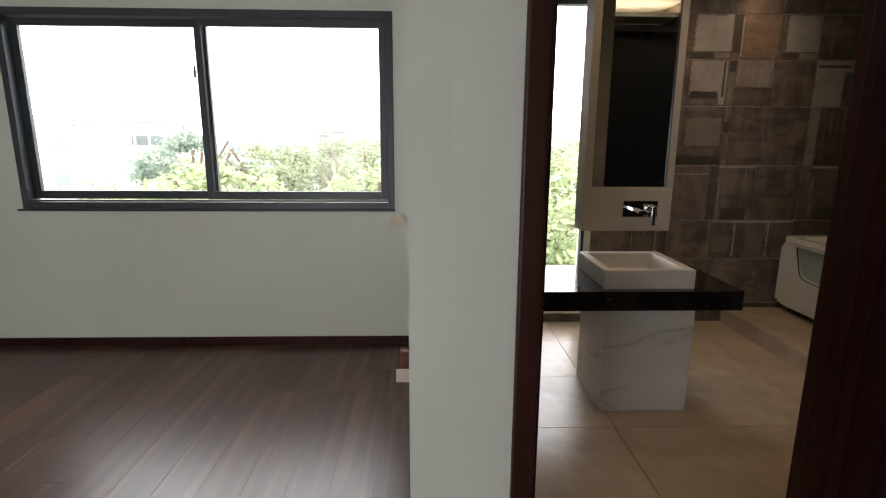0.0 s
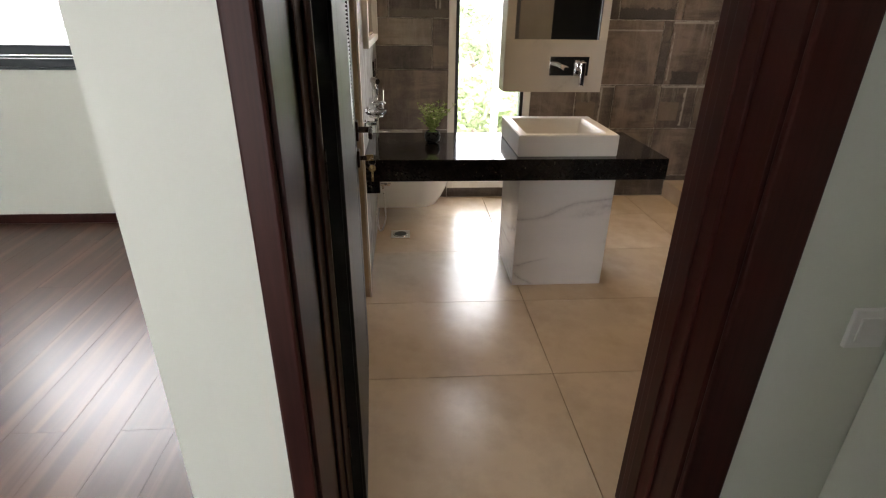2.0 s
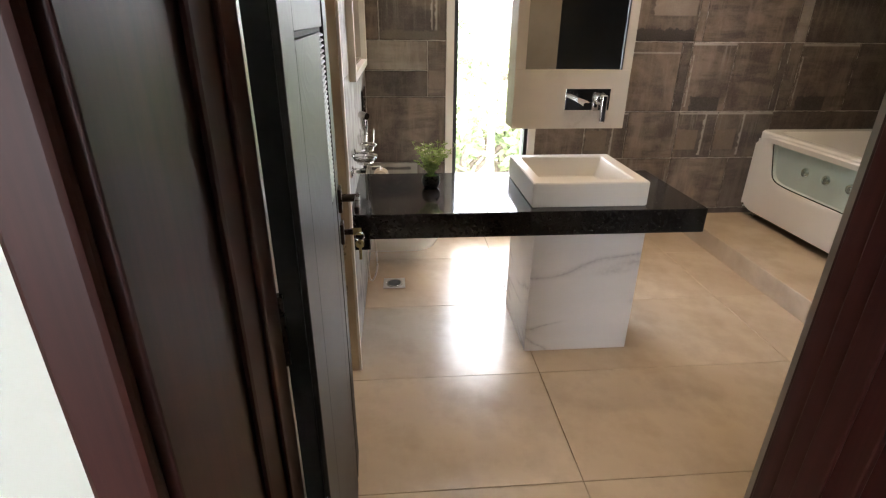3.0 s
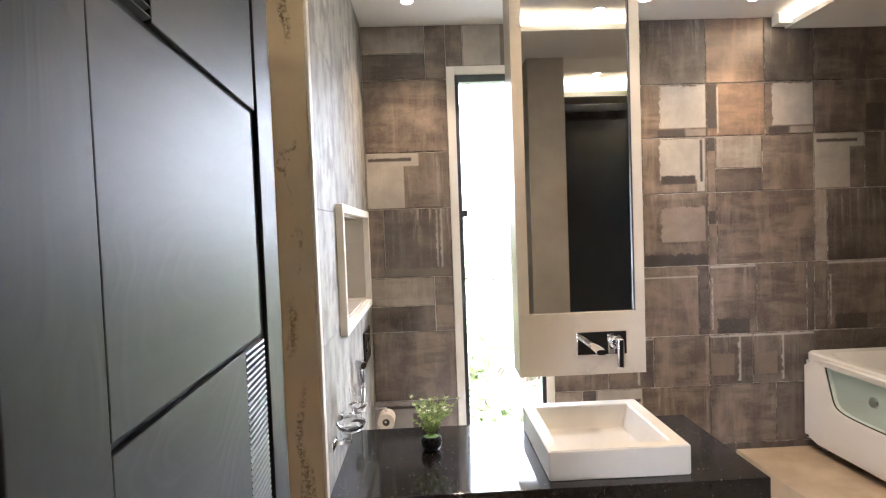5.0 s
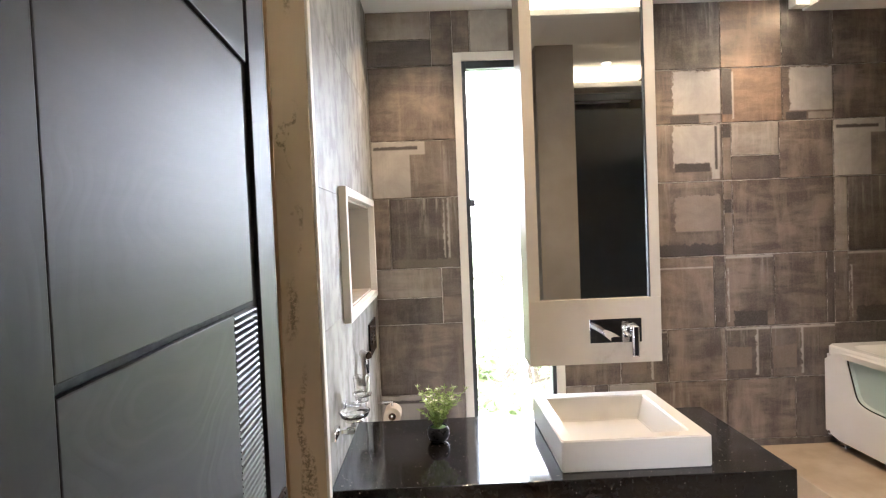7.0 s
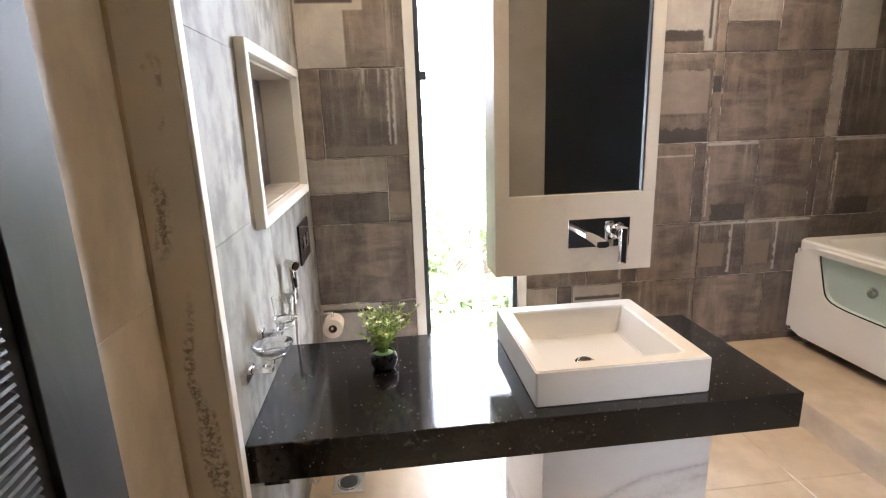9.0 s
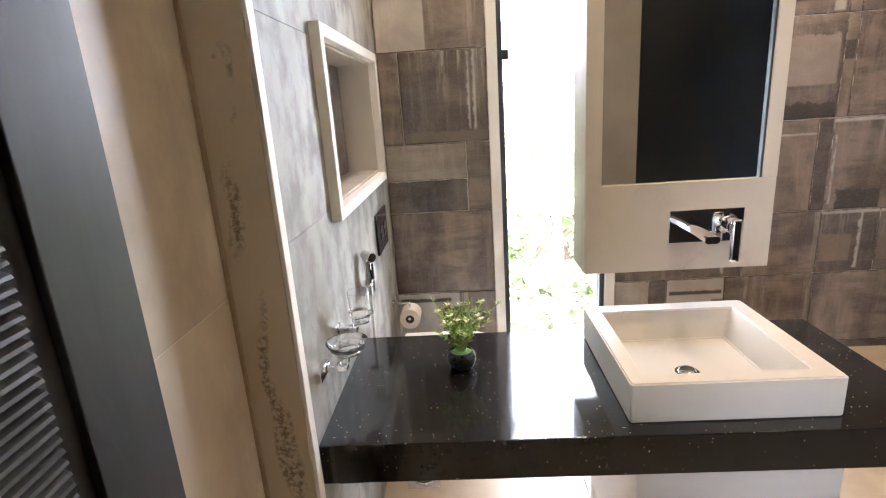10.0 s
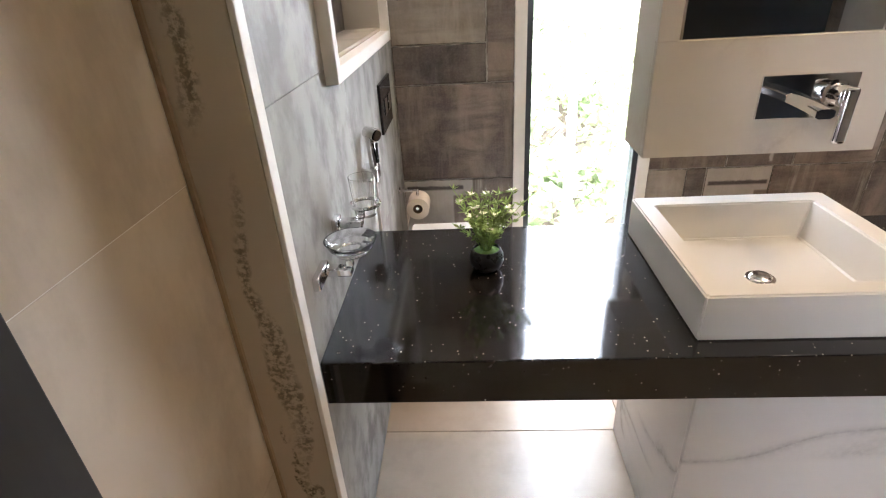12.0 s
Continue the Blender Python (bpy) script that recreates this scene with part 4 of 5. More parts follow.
def toilet():
    """A wall-hung pan with its seat and lid."""
    t = base("wall_hung_toilet", 0.0, 3.56, 0.12, "white ceramic wall-hung toilet with closed lid", "toilet")
    yc = 3.56
    def outline(k, length, half):
        pts, n = [], 28
        for i in range(n + 1):
            a = -math.pi / 2 + math.pi * i / n
            pts.append((length - half * 1.15 + half * 1.15 * math.cos(a), yc + half * math.sin(a)))
        return [(0.002, yc - half)] + pts + [(0.002, yc + half)]
    bm = bmesh.new()
    rings = []
    for z, length, half in ((0.115, 0.40, 0.105), (0.125, 0.42, 0.118), (0.18, 0.455, 0.138), (0.26, 0.495, 0.160), (0.34, 0.520, 0.174), (0.395, 0.528, 0.180), (0.402, 0.524, 0.177)):
        rings.append([bm.verts.new((x, y, z)) for x, y in outline(z, length, half)])
    m = len(rings[0])
    for a, b in zip(rings, rings[1:]):
        for i in range(m):
            bm.faces.new((a[i], a[(i + 1) % m], b[(i + 1) % m], b[i]))
    bm.faces.new(rings[0][::-1])
    bm.faces.new(rings[-1])
    part("pan", bm, M_CERAMIC, t)
    for name, z0, z1, ln, hf in (("seat", 0.404, 0.418, 0.53, 0.182), ("lid", 0.4185, 0.440, 0.528, 0.181)):
        bm = bmesh.new()
        lo = [bm.verts.new((max(x, 0.06), y, z0)) for x, y in outline(0, ln, hf)]
        hi = [bm.verts.new((max(x, 0.06), y, z1)) for x, y in outline(0, ln, hf)]
        for i in range(m):
            bm.faces.new((lo[i], lo[(i + 1) % m], hi[(i + 1) % m], hi[i]))
        bm.faces.new(lo[::-1])
        top = bm.faces.new(hi)
        bmesh.ops.bevel(bm, geom=list(top.edges), offset=0.006, segments=2, affect="EDGES")
        part(name, bm, M_CERAMIC, t)


def paper_holder():
    t = base("toilet_paper", 0.07, 3.80, 0.50, "toilet paper roll on a chrome wall bar", "toilet roll")
    br = bmesh.new()
    cyl(br, (0.001, 3.80, 0.575), (0.008, 3.80, 0.575), 0.022)
    cyl(br, (0.008, 3.80, 0.575), (0.085, 3.80, 0.575), 0.007)
    cyl(br, (0.085, 3.80, 0.582), (0.085, 3.80, 0.510), 0.006)
    cyl(br, (0.085, 3.87, 0.510), (0.085, 3.745, 0.510), 0.0065)
    part("bar", br, M_CHROME, t)
    rl = lathe(bmesh.new(), [(0.0215, 0.0), (0.050, 0.0), (0.050, 0.098), (0.0215, 0.098), (0.0215, 0.0)], (0.085, 3.862, 0.500), 36, Matrix.Rotation(radians(90), 4, "X"))
    roll = part("roll", rl, M_PAPER, t)
    part("core", lathe(bmesh.new(), [(0.0198, -0.001), (0.0213, -0.001), (0.0213, 0.099), (0.0198, 0.099), (0.0198, -0.001)], (0.085, 3.862, 0.500), 28, Matrix.Rotation(radians(90), 4, "X")), M_CARD, roll)
    part("loose_sheet", boxes((0.0340, 3.764, 0.420, 0.0352, 3.862, 0.50)), M_PAPER, roll)


soap_dish()
tumbler_holder()
health_faucet()
flush_plate()
toilet()
paper_holder()


def floor_drain():
    t = base("floor_drain", 0.16, 3.24, 0.0, "square steel floor drain with a round grate", "drain")
    part("plate", boxes((0.095, 3.175, 0.0005, 0.225, 3.305, 0.005), bevel=0.001), M_CHROME, t)
    part("ring", tube(bmesh.new(), arc((0.16, 3.24, 0.006), 0.045, 0, 351, 40, "xy"), 0.004, 8), M_CHROME, t)
    part("grate", cyl(bmesh.new(), (0.16, 3.24, 0.0052), (0.16, 3.24, 0.0068), 0.038, seg=30), M_ALU, t)


floor_drain()


def potted_plant():
    t = base("potted_plant", 0.355, 2.845, CT, "small artificial plant with pale flowers in a black bowl", "plant")
    at = (0.355, 2.845, CT + 0.0005)
    part("pot", lathe(bmesh.new(), [(0, 0), (0.024, 0), (0.037, 0.010), (0.044, 0.028), (0.043, 0.046), (0.036, 0.061), (0.033, 0.061), (0.037, 0.050), (0.0, 0.049)], at, 40), M_POT, t)
    part("moss", lathe(bmesh.new(), [(0.0365, 0.051), (0.030, 0.056), (0.015, 0.060), (0, 0.061)], at, 24), M_MOSS, t)
    rnd = random.Random(7)
    stems, leaves, blooms = bmesh.new(), bmesh.new(), bmesh.new()
    for i in range(38):
        a, lean = rnd.uniform(0, 2 * math.pi), rnd.uniform(0.03, 0.50)
        ln = rnd.uniform(0.080, 0.165) * (1 - 0.25 * lean)
        p0 = Vector((at[0] + 0.012 * math.cos(a), at[1] + 0.012 * math.sin(a), at[2] + 0.055))
        pts = []
        for k in range(7):
            u = k / 6
            out = lean * ln * (0.5 * u + 1.1 * u * u)
            pts.append(p0 + Vector((out * math.cos(a), out * math.sin(a), ln * u)))
        tube(stems, pts, 0.0011, 5)
        for k in range(2, 7):
            for s in range(7):
                d = Vector((rnd.gauss(0, 1), rnd.gauss(0, 1), rnd.uniform(0.0, 1.2))).normalized()
                side = d.cross(Vector((rnd.gauss(0, 1), rnd.gauss(0, 1), rnd.gauss(0, 1)))).normalized()
                q, L, W = pts[k], rnd.uniform(0.012, 0.025), rnd.uniform(0.0018, 0.0034)
                v = [leaves.verts.new(q), leaves.verts.new(q + d * L * 0.5 + side * W), leaves.verts.new(q + d * L), leaves.verts.new(q + d * L * 0.5 - side * W)]
                leaves.faces.new(v)
        if i % 2 == 1:
            c = pts[-1] + Vector((0, 0, 0.003))
            for s in range(6):
                b_ = 2 * math.pi * s / 6 + a
                d = Vector((math.cos(b_), math.sin(b_), rnd.uniform(0.1, 0.7))).normalized()
                side = d.cross(Vector((0, 0, 1))).normalized()
                v = [blooms.verts.new(c), blooms.verts.new(c + d * 0.0065 + side * 0.0042), blooms.verts.new(c + d * 0.013), blooms.verts.new(c + d * 0.0065 - side * 0.0042)]
                blooms.faces.new(v)
    for nm, bm_, m_ in (("stem", stems, M_GREEN), ("leaves", leaves, M_GREEN), ("flowers", blooms, M_BLOOM)):
        tagged(part(nm, bm_, m_, t, soft=False), kind="stuff")


potted_plant()


# ---- bathtub ----
def bathtub():
    t = base("bathtub", 3.2, 3.2, 0.131, "white acrylic whirlpool bathtub with a glazed side, on a step", "bathtub")
    x0, x1, y0, y1, z0, z1 = 2.782, 3.72, 2.30, 3.99, 0.186, 0.760
    # rim and inner shell
    bm = bmesh.new()
    def loop(ax, ay, bx, by, z, r, n=6):
        out = []
        for cx, cy, s in ((bx - r, by - r, 0), (ax + r, by - r, 90), (ax + r, ay + r, 180), (bx - r, ay + r, 270)):
            for i in range(n + 1):
                a = radians(s + 90 * i / n)
                out.append(bm.verts.new((cx + r * math.cos(a), cy + r * math.sin(a), z)))
        return out
    L = [loop(x0, y0, x1, y1, 0.700, 0.05), loop(x0, y0, x1, y1, z1 - 0.012, 0.05), loop(x0 + 0.010, y0 + 0.010, x1 - 0.010, y1 - 0.010, z1, 0.045),
         loop(x0 + 0.060, y0 + 0.09, x1 - 0.085, y1 - 0.09, z1, 0.09), loop(x0 + 0.075, y0 + 0.12, x1 - 0.10, y1 - 0.12, z1 - 0.03, 0.10),
         loop(x0 + 0.115, y0 + 0.22, x1 - 0.14, y1 - 0.22, 0.36, 0.12), loop(x0 + 0.16, y0 + 0.28, x1 - 0.18, y1 - 0.28, 0.315, 0.12)]
    for p, q in zip(L, L[1:]):
        for i in range(len(p)):
            j = (i + 1) % len(p)
            bm.faces.new((p[i], p[j], q[j], q[i]))
    bm.faces.new(L[-1])
    bmesh.ops.recalc_face_normals(bm, faces=bm.faces[:])
    shell = part("shell", bm, M_ACRYL, t)
    # side apron with a swept window
    n = 48
    yc, zc, hw, hh = 3.145, 0.590, 0.645, 0.147
    def win(i, grow=0.0):
        a = 2 * math.pi * (i + 0.5) / n
        c, s = math.cos(a), math.sin(a)
        e = 0.25
        wy = (hw + grow) * math.copysign(abs(c) ** e, c)
        wz = (hh + grow) * math.copysign(abs(s) ** e, s)
        taper = 1.0 + 0.07 * (wz / hh)
        return (yc + wy * taper, min(zc + wz, 0.735 + grow * 0.4))
    def rim(i):
        a = 2 * math.pi * (i + 0.5) / n
        c, s = math.cos(a), math.sin(a)
        k = max(abs(c), abs(s))
        yy = (y0 + y1) / 2 + (y1 - y0) / 2 * c / k
        zz = (z0 + 0.695) / 2 + (0.695 - z0) / 2 * s / k
        return (yy, zz)
    bm = bmesh.new()
    r0 = [bm.verts.new((x0 - 0.002, *rim(i))) for i in range(n)]
    r1 = [bm.verts.new((x0 - 0.010, *[(a * 0.45 + b * 0.55) for a, b in zip(rim(i), win(i, 0.05))])) for i in range(n)]
    r2 = [bm.verts.new((x0 + 0.002, *win(i, 0.012))) for i in range(n)]
    r3 = [bm.verts.new((x0 + 0.034, *win(i, 0.0))) for i in range(n)]
    for p, q in ((r0, r1), (r1, r2), (r2, r3)):
        for i in range(n):
            j = (i + 1) % n
            bm.faces.new((p[i], p[j], q[j], q[i]))
    bmesh.ops.recalc_face_normals(bm, faces=bm.faces[:])
    apron = part("apron", bm, M_ACRYL, t)
    part("seal", tube(bmesh.new(), [(x0 + 0.010, *win(i, 0.006)) for i in range(n)], 0.004, 8, closed=True), M_BLACK, apron)
    gl_ = bmesh.new()
    gl_.faces.new([gl_.verts.new((x0 + 0.008, *win(i, 0.006))) for i in range(n)])
    bmesh.ops.solidify(gl_, geom=gl_.faces[:], thickness=0.006)
    bmesh.ops.recalc_face_normals(gl_, faces=gl_.faces[:])
    part("window", gl_, M_TUBGLASS, apron, "pale green glass panel", soft=False).visible_shadow = False
    part("inner_wall", boxes((x0 + 0.0345, y0 + 0.02, 0.40, x0 + 0.040, y1 - 0.02, 0.74)), M_ACRYL, t)
    part("end_panel", boxes((x0 + 0.012, y1 - 0.010, z0, x1, y1 - 0.002, 0.699)), M_ACRYL, t)
    part("end_panel", boxes((x0 + 0.012, y0 + 0.002, z0, x1, y0 + 0.010, 0.699)), M_ACRYL, t)
    for y in (3.51, 3.335, 3.15, 2.97):
        jet = bmesh.new()
        lathe(jet, [(0, 0.008), (0.012, 0.010), (0.016, 0.006), (0.026, 0.010), (0.031, 0.004), (0.032, 0)], (x0 + 0.0344, y, 0.575), 24, Matrix.Rotation(radians(-90), 4, "Y"))
        part("jet", jet, M_CHROME, shell)
    for y in (2.45, 3.9):
        ft = bmesh.new()
        cyl(ft, (x0 + 0.05, y, 0.131), (x0 + 0.05, y, 0.141), 0.026)
        cyl(ft, (x0 + 0.05, y, 0.141), (x0 + 0.05, y, 0.74), 0.010)
        part("foot", ft, M_CHROME, t)
    part("screw_cap", cyl(bmesh.new(), (x0 - 0.004, 3.955, 0.215), (x0 - 0.009, 3.955, 0.215), 0.008), M_CHROME, apron)


bathtub()


# ---- ceiling fittings ----
def downlight(x, y, watts, z=CEIL):
    t = base("downlight", x, y, z, "small recessed warm ceiling downlight with white ring", "downlight", "downlights in the ceiling")
    part("ring", lathe(bmesh.new(), [(0.030, -0.001), (0.033, -0.006), (0.043, -0.006), (0.046, 0.0)], (x, y, z - 0.0005), 32), M_WHITE, t)
    part("lamp", cyl(bmesh.new(), (x, y, z - 0.0015), (x, y, z - 0.004), 0.030, seg=28), M_SPOT, t)
    lamp = new("downlight_beam", bpy.data.lights.new("downlight_beam", "SPOT"))
    lamp.data.energy, lamp.data.color, lamp.data.spot_size, lamp.data.spot_blend, lamp.data.shadow_soft_size = watts, (1.0, 0.72, 0.44), radians(96), 1.0, 0.03
    lamp.matrix_world = look((x, y, z - 0.02), (x, y, 0))


for x, y in ((0.305, 3.657), (1.66, 3.70), (2.31, 3.72), (1.00, 2.515), (1.434, 2.035)):
    downlight(x, y, 19)
downlight(1.85, 0.75, 20)


def cassette():
    t = base("ventilation_grille", 0.52, 3.05, CEIL - 0.02, "white square ventilation grille with a floating centre panel", "ventilation grille")
    part("back_box", boxes((0.375, 2.905, CEIL - 0.006, 0.685, 3.205, CEIL - 0.0005)), M_ALU, t)
    part("frame", boxes((0.380, 2.910, CEIL - 0.016, 0.690, 2.965, CEIL - 0.0065), (0.380, 3.175, CEIL - 0.016, 0.690, 3.210, CEIL - 0.0065),
                        (0.380, 2.9655, CEIL - 0.016, 0.435, 3.1745, CEIL - 0.0065), (0.635, 2.9655, CEIL - 0.016, 0.690, 3.1745, CEIL - 0.0065), bevel=0.002), M_WHITE, t)
    part("centre_panel", boxes((0.432, 2.990, CEIL - 0.034, 0.632, 3.172, CEIL - 0.022), bevel=0.004), M_WHITE, t)
    part("stem", boxes((0.50, 3.05, CEIL - 0.022, 0.56, 3.11, CEIL - 0.006)), M_ALU, t)
    part("mark", boxes((0.392, 2.935, CEIL - 0.0168, 0.396, 2.955, CEIL - 0.0161)), M_ALU, t)


cassette()


def led_strip(name, x0, y0, x1, y1, z):
    t = part(name, boxes((x0, y0, z, x1, y1, z + 0.012)), M_LED, soft=False)
    return tagged(t, "warm white strip light hidden in the ceiling cove", "strip light", "strip lights in the coves")


led_strip("led_strip", 2.715, 1.95, 2.735, 3.92, DROP + 0.014)
led_strip("led_strip", -0.10, 1.875, 2.66, 1.895, DROP + 0.014)
led_strip("led_strip", 1.40, 0.49, 2.32, 0.51, DROP - 0.043)


def shower_screen():
    t = base("shower_screen", 1.86, 1.0, 0.0, "dark glass shower screen hung from a steel rail", "shower screen")
    part("glass_panel", boxes((1.392, 0.985, 0.0, 2.328, 0.995, 2.46), bevel=0.001), M_SMOKED, t)
    part("rail", boxes((1.387, 0.975, 2.53, 2.333, 1.005, 2.585), bevel=0.003), M_ALU, t)
    for x in (1.46, 2.18):
        part("hanger", cyl(bmesh.new(), (x, 0.99, 2.46), (x, 0.99, 2.53), 0.011), M_ALU, t)


shower_screen()


# ---- bedroom details ----
def switch_plate():
    t = base("light_switch", 1.193, 0.899, 0.78, "white square light switch on the painted wall", "switch")
    part("plate", boxes((1.150, 0.888, 0.735, 1.237, 0.8995, 0.830), bevel=0.003), M_WHITE, t)
    part("rocker", boxes((1.165, 0.883, 0.752, 1.222, 0.8878, 0.813), bevel=0.002), M_WHITE, t)


switch_plate()


def wall_scraps():
    a = base("masking_paper", -0.24, 2.4, 1.12, "torn white masking paper taped on the partition", "paper scrap")
    bm = boxes((-0.390, 2.38, 1.095, PX - 0.003, 2.384, 1.150))
    bmesh.ops.subdivide_edges(bm, edges=bm.edges[:], cuts=4, use_grid_fill=True)
    for v in bm.verts:
        v.co.y += 0.012 * math.sin(v.co.x * 90 + v.co.z * 60)
        v.co.z += 0.010 * math.sin(v.co.x * 70)
    part("sheet", bm, M_PAPER, a)
    s = base("socket_box", -0.24, 2.4, 0.27, "open red-brown socket box with white paper", "socket")
    part("box", boxes((-0.345, 2.36, 0.300, PX - 0.001, 2.43, 0.435), bevel=0.004), M_RED, s)
    part("paper", boxes((-0.366, 2.352, 0.268, -0.285, 2.356, 0.342)), M_PAPER, s)


wall_scraps()


# ---- outside ----
M_GROUND = plain("dry_ground", (0.27, 0.255, 0.215), 0.95, vary=0.35, scale=0.35)
M_BARK = plain("bark", (0.13, 0.10, 0.075), 0.9, vary=0.3, scale=8, bumps=0.4)
M_HOUSE = plain("pale_render", (0.37, 0.38, 0.375), 0.9, vary=0.06, scale=0.6)
M_HOUSEB = plain("pinkish_render", (0.40, 0.34, 0.32), 0.9, vary=0.08, scale=0.6)
M_PANE = plain("dark_pane", (0.13, 0.15, 0.15), 0.15, vary=0.2)
M_POLE = plain("pale_galvanised_pole", (0.55, 0.54, 0.53), 0.9, vary=0.12, scale=3)


def leaf_material(name, dark, light):
    m, n, l, b = mat(name)
    g = n.new("ShaderNodeNewGeometry")
    col = ramp(n, l, g.outputs["Random Per Island"], [(0.0, dark), (1.0, light)])
    l.new(col, b.inputs["Base Color"])
    b.inputs["Roughness"].default_value = 0.7
    thin, both = n.new("ShaderNodeBsdfTranslucent"), n.new("ShaderNodeMixShader")
    l.new(col, thin.inputs[0])
    both.inputs[0].default_value = 0.5
    l.new(b.outputs[0], both.inputs[1])
    l.new(thin.outputs[0], both.inputs[2])
    l.new(both.outputs[0], n["Material Output"].inputs[0])
    return m


LEAVES = [leaf_material("foliage_fresh", (0.24, 0.29, 0.15), (0.40, 0.46, 0.27)), leaf_material("foliage_dull", (0.18, 0.22, 0.13), (0.36, 0.40, 0.26)),
          leaf_material("foliage_blue", (0.14, 0.19, 0.15), (0.26, 0.33, 0.25))]
GROUND = -6.6
ground = structure("ground", boxes((-900, 5.0, GROUND - 1, 900, 1800, GROUND)), M_GROUND, "dry grassy ground below the house", "ground")


def tree(x, y, height, spread, seed, leaf, bare=False):
    rnd = random.Random(seed)
    t = base("tree", x, y, GROUND, "bare branching tree among the gardens" if bare else "leafy broad green tree in the gardens", "tree", "trees in the gardens")
    top = GROUND + height
    bm = bmesh.new()
    tube(bm, [(x, y, GROUND), (x + 0.1, y, GROUND + height * 0.25), (x - 0.05, y + 0.1, GROUND + height * 0.5)], 0.20, 8)
    limbs = []
    for i in range(16 if bare else 9):
        a = 2 * math.pi * i / 9 + rnd.uniform(-0.4, 0.4)
        r = spread * rnd.uniform(0.35, 0.8)
        z0 = GROUND + height * rnd.uniform(0.28, 0.5)
        z1 = top - height * rnd.uniform(0.05, 0.30)
        pts = [(x, y, z0), (x + r * 0.45 * math.cos(a), y + r * 0.45 * math.sin(a), z0 + (z1 - z0) * 0.6), (x + r * math.cos(a), y + r * math.sin(a), z1)]
        tube(bm, pts, 0.045 if bare else 0.07, 6)
        limbs.append(pts)
    part("trunk", bm, M_BARK, t)
    if bare:
        return
    verts, faces = [], []
    clumps = []
    for i in range(46):
        a, r = rnd.uniform(0, 2 * math.pi), spread * math.sqrt(rnd.random())
        z = top - height * 0.04 - (r / spread) ** 2 * height * 0.22 - rnd.random() ** 1.6 * height * 0.42
        clumps.append((x + r * math.cos(a), y + r * math.sin(a), z, rnd.uniform(0.45, 0.95) * spread / 3.2))
    for cx, cy, cz, cr in clumps:
        for k in range(105):
            d = Vector((rnd.gauss(0, 1), rnd.gauss(0, 1), rnd.gauss(0, 0.75)))
            d = d.normalized() * cr * rnd.random() ** 0.4
            p = Vector((cx, cy, cz)) + d
            u = Vector((rnd.gauss(0, 1), rnd.gauss(0, 1), rnd.gauss(0, 0.6))).normalized()
            w = u.cross(Vector((rnd.gauss(0, 1), rnd.gauss(0, 1), rnd.gauss(0, 1)))).normalized()
            s = rnd.uniform(0.09, 0.20)
            i0 = len(verts)
            verts += [p, p + u * s + w * s * 0.42, p + u * s * 2, p + u * s - w * s * 0.42]
            faces.append((i0, i0 + 1, i0 + 2, i0 + 3))
    me = bpy.data.meshes.new("crown")
    me.from_pydata([tuple(v) for v in verts], [], faces)
    me.materials.append(leaf)
    ob = new("crown", me)
    ob.parent = t
    ob.location = (-x, -y, -GROUND)


for i, (x, y, h, s, k) in enumerate((
        (1.2, 13.0, 7.0, 2.6, 0), (3.4, 16.0, 8.0, 3.0, 0), (0.2, 20.0, 8.6, 3.4, 1), (-2.2, 18.5, 7.4, 3.0, 0), (5.6, 21.0, 8.4, 3.2, 1),
        (-5.2, 17.0, 7.0, 2.9, 0), (-8.6, 19.0, 7.3, 3.1, 0), (-12.6, 28.0, 9.0, 2.6, 2), (-8.2, 27.0, 8.2, 3.4, 1), (-5.6, 33.0, 8.6, 3.2, 1), (-12.0, 22.0, 6.0, 2.8, 0), (-3.0, 30.0, 8.2, 3.6, 1),
        (-16.0, 26.0, 5.8, 3.0, 1), (2.6, 31.0, 8.8, 3.6, 1), (2.2, 11.2, 5.0, 1.9, 0))):
    tree(x, y, h, s, 20 + i, LEAVES[k])
tree(-3.4, 24.0, 8.2, 2.6, 77, LEAVES[1], bare=True)


def house(x, y, w, d, h, material, label, cols, rows, tank=True):
    t = base("house", x, y, GROUND, label, "house", "houses across the gardens")
    wall = part("wall", boxes((x - w / 2, y, GROUND, x + w / 2, y + d, GROUND + h)), material, t, soft=False)
    part("roof", boxes((x - w / 2 - 0.15, y - 0.15, GROUND + h, x + w / 2 + 0.15, y + d + 0.15, GROUND + h + 0.25)), material, t, soft=False)
    part("parapet", boxes((x - w / 2, y, GROUND + h + 0.251, x + w / 2, y + 0.15, GROUND + h + 0.85)), material, t, soft=False)
    if tank:
        part("stair_head", boxes((x - w * 0.1, y + d * 0.3, GROUND + h + 0.251, x + w * 0.25, y + d * 0.7, GROUND + h + 2.4)), material, t, soft=False)
    for r in range(rows):
        for c in range(cols):
            cx = x - w / 2 + w * (c + 0.5) / cols
            cz = GROUND + 1.0 + r * (h - 0.4) / rows
            f = part("window", boxes((cx - 0.75, y - 0.06, cz, cx + 0.75, y - 0.005, cz + 1.25)), M_HOUSE, t, soft=False)
            part("pane", boxes((cx - 0.66, y - 0.09, cz + 0.08, cx + 0.66, y - 0.062, cz + 1.17)), M_PANE, f, soft=False)


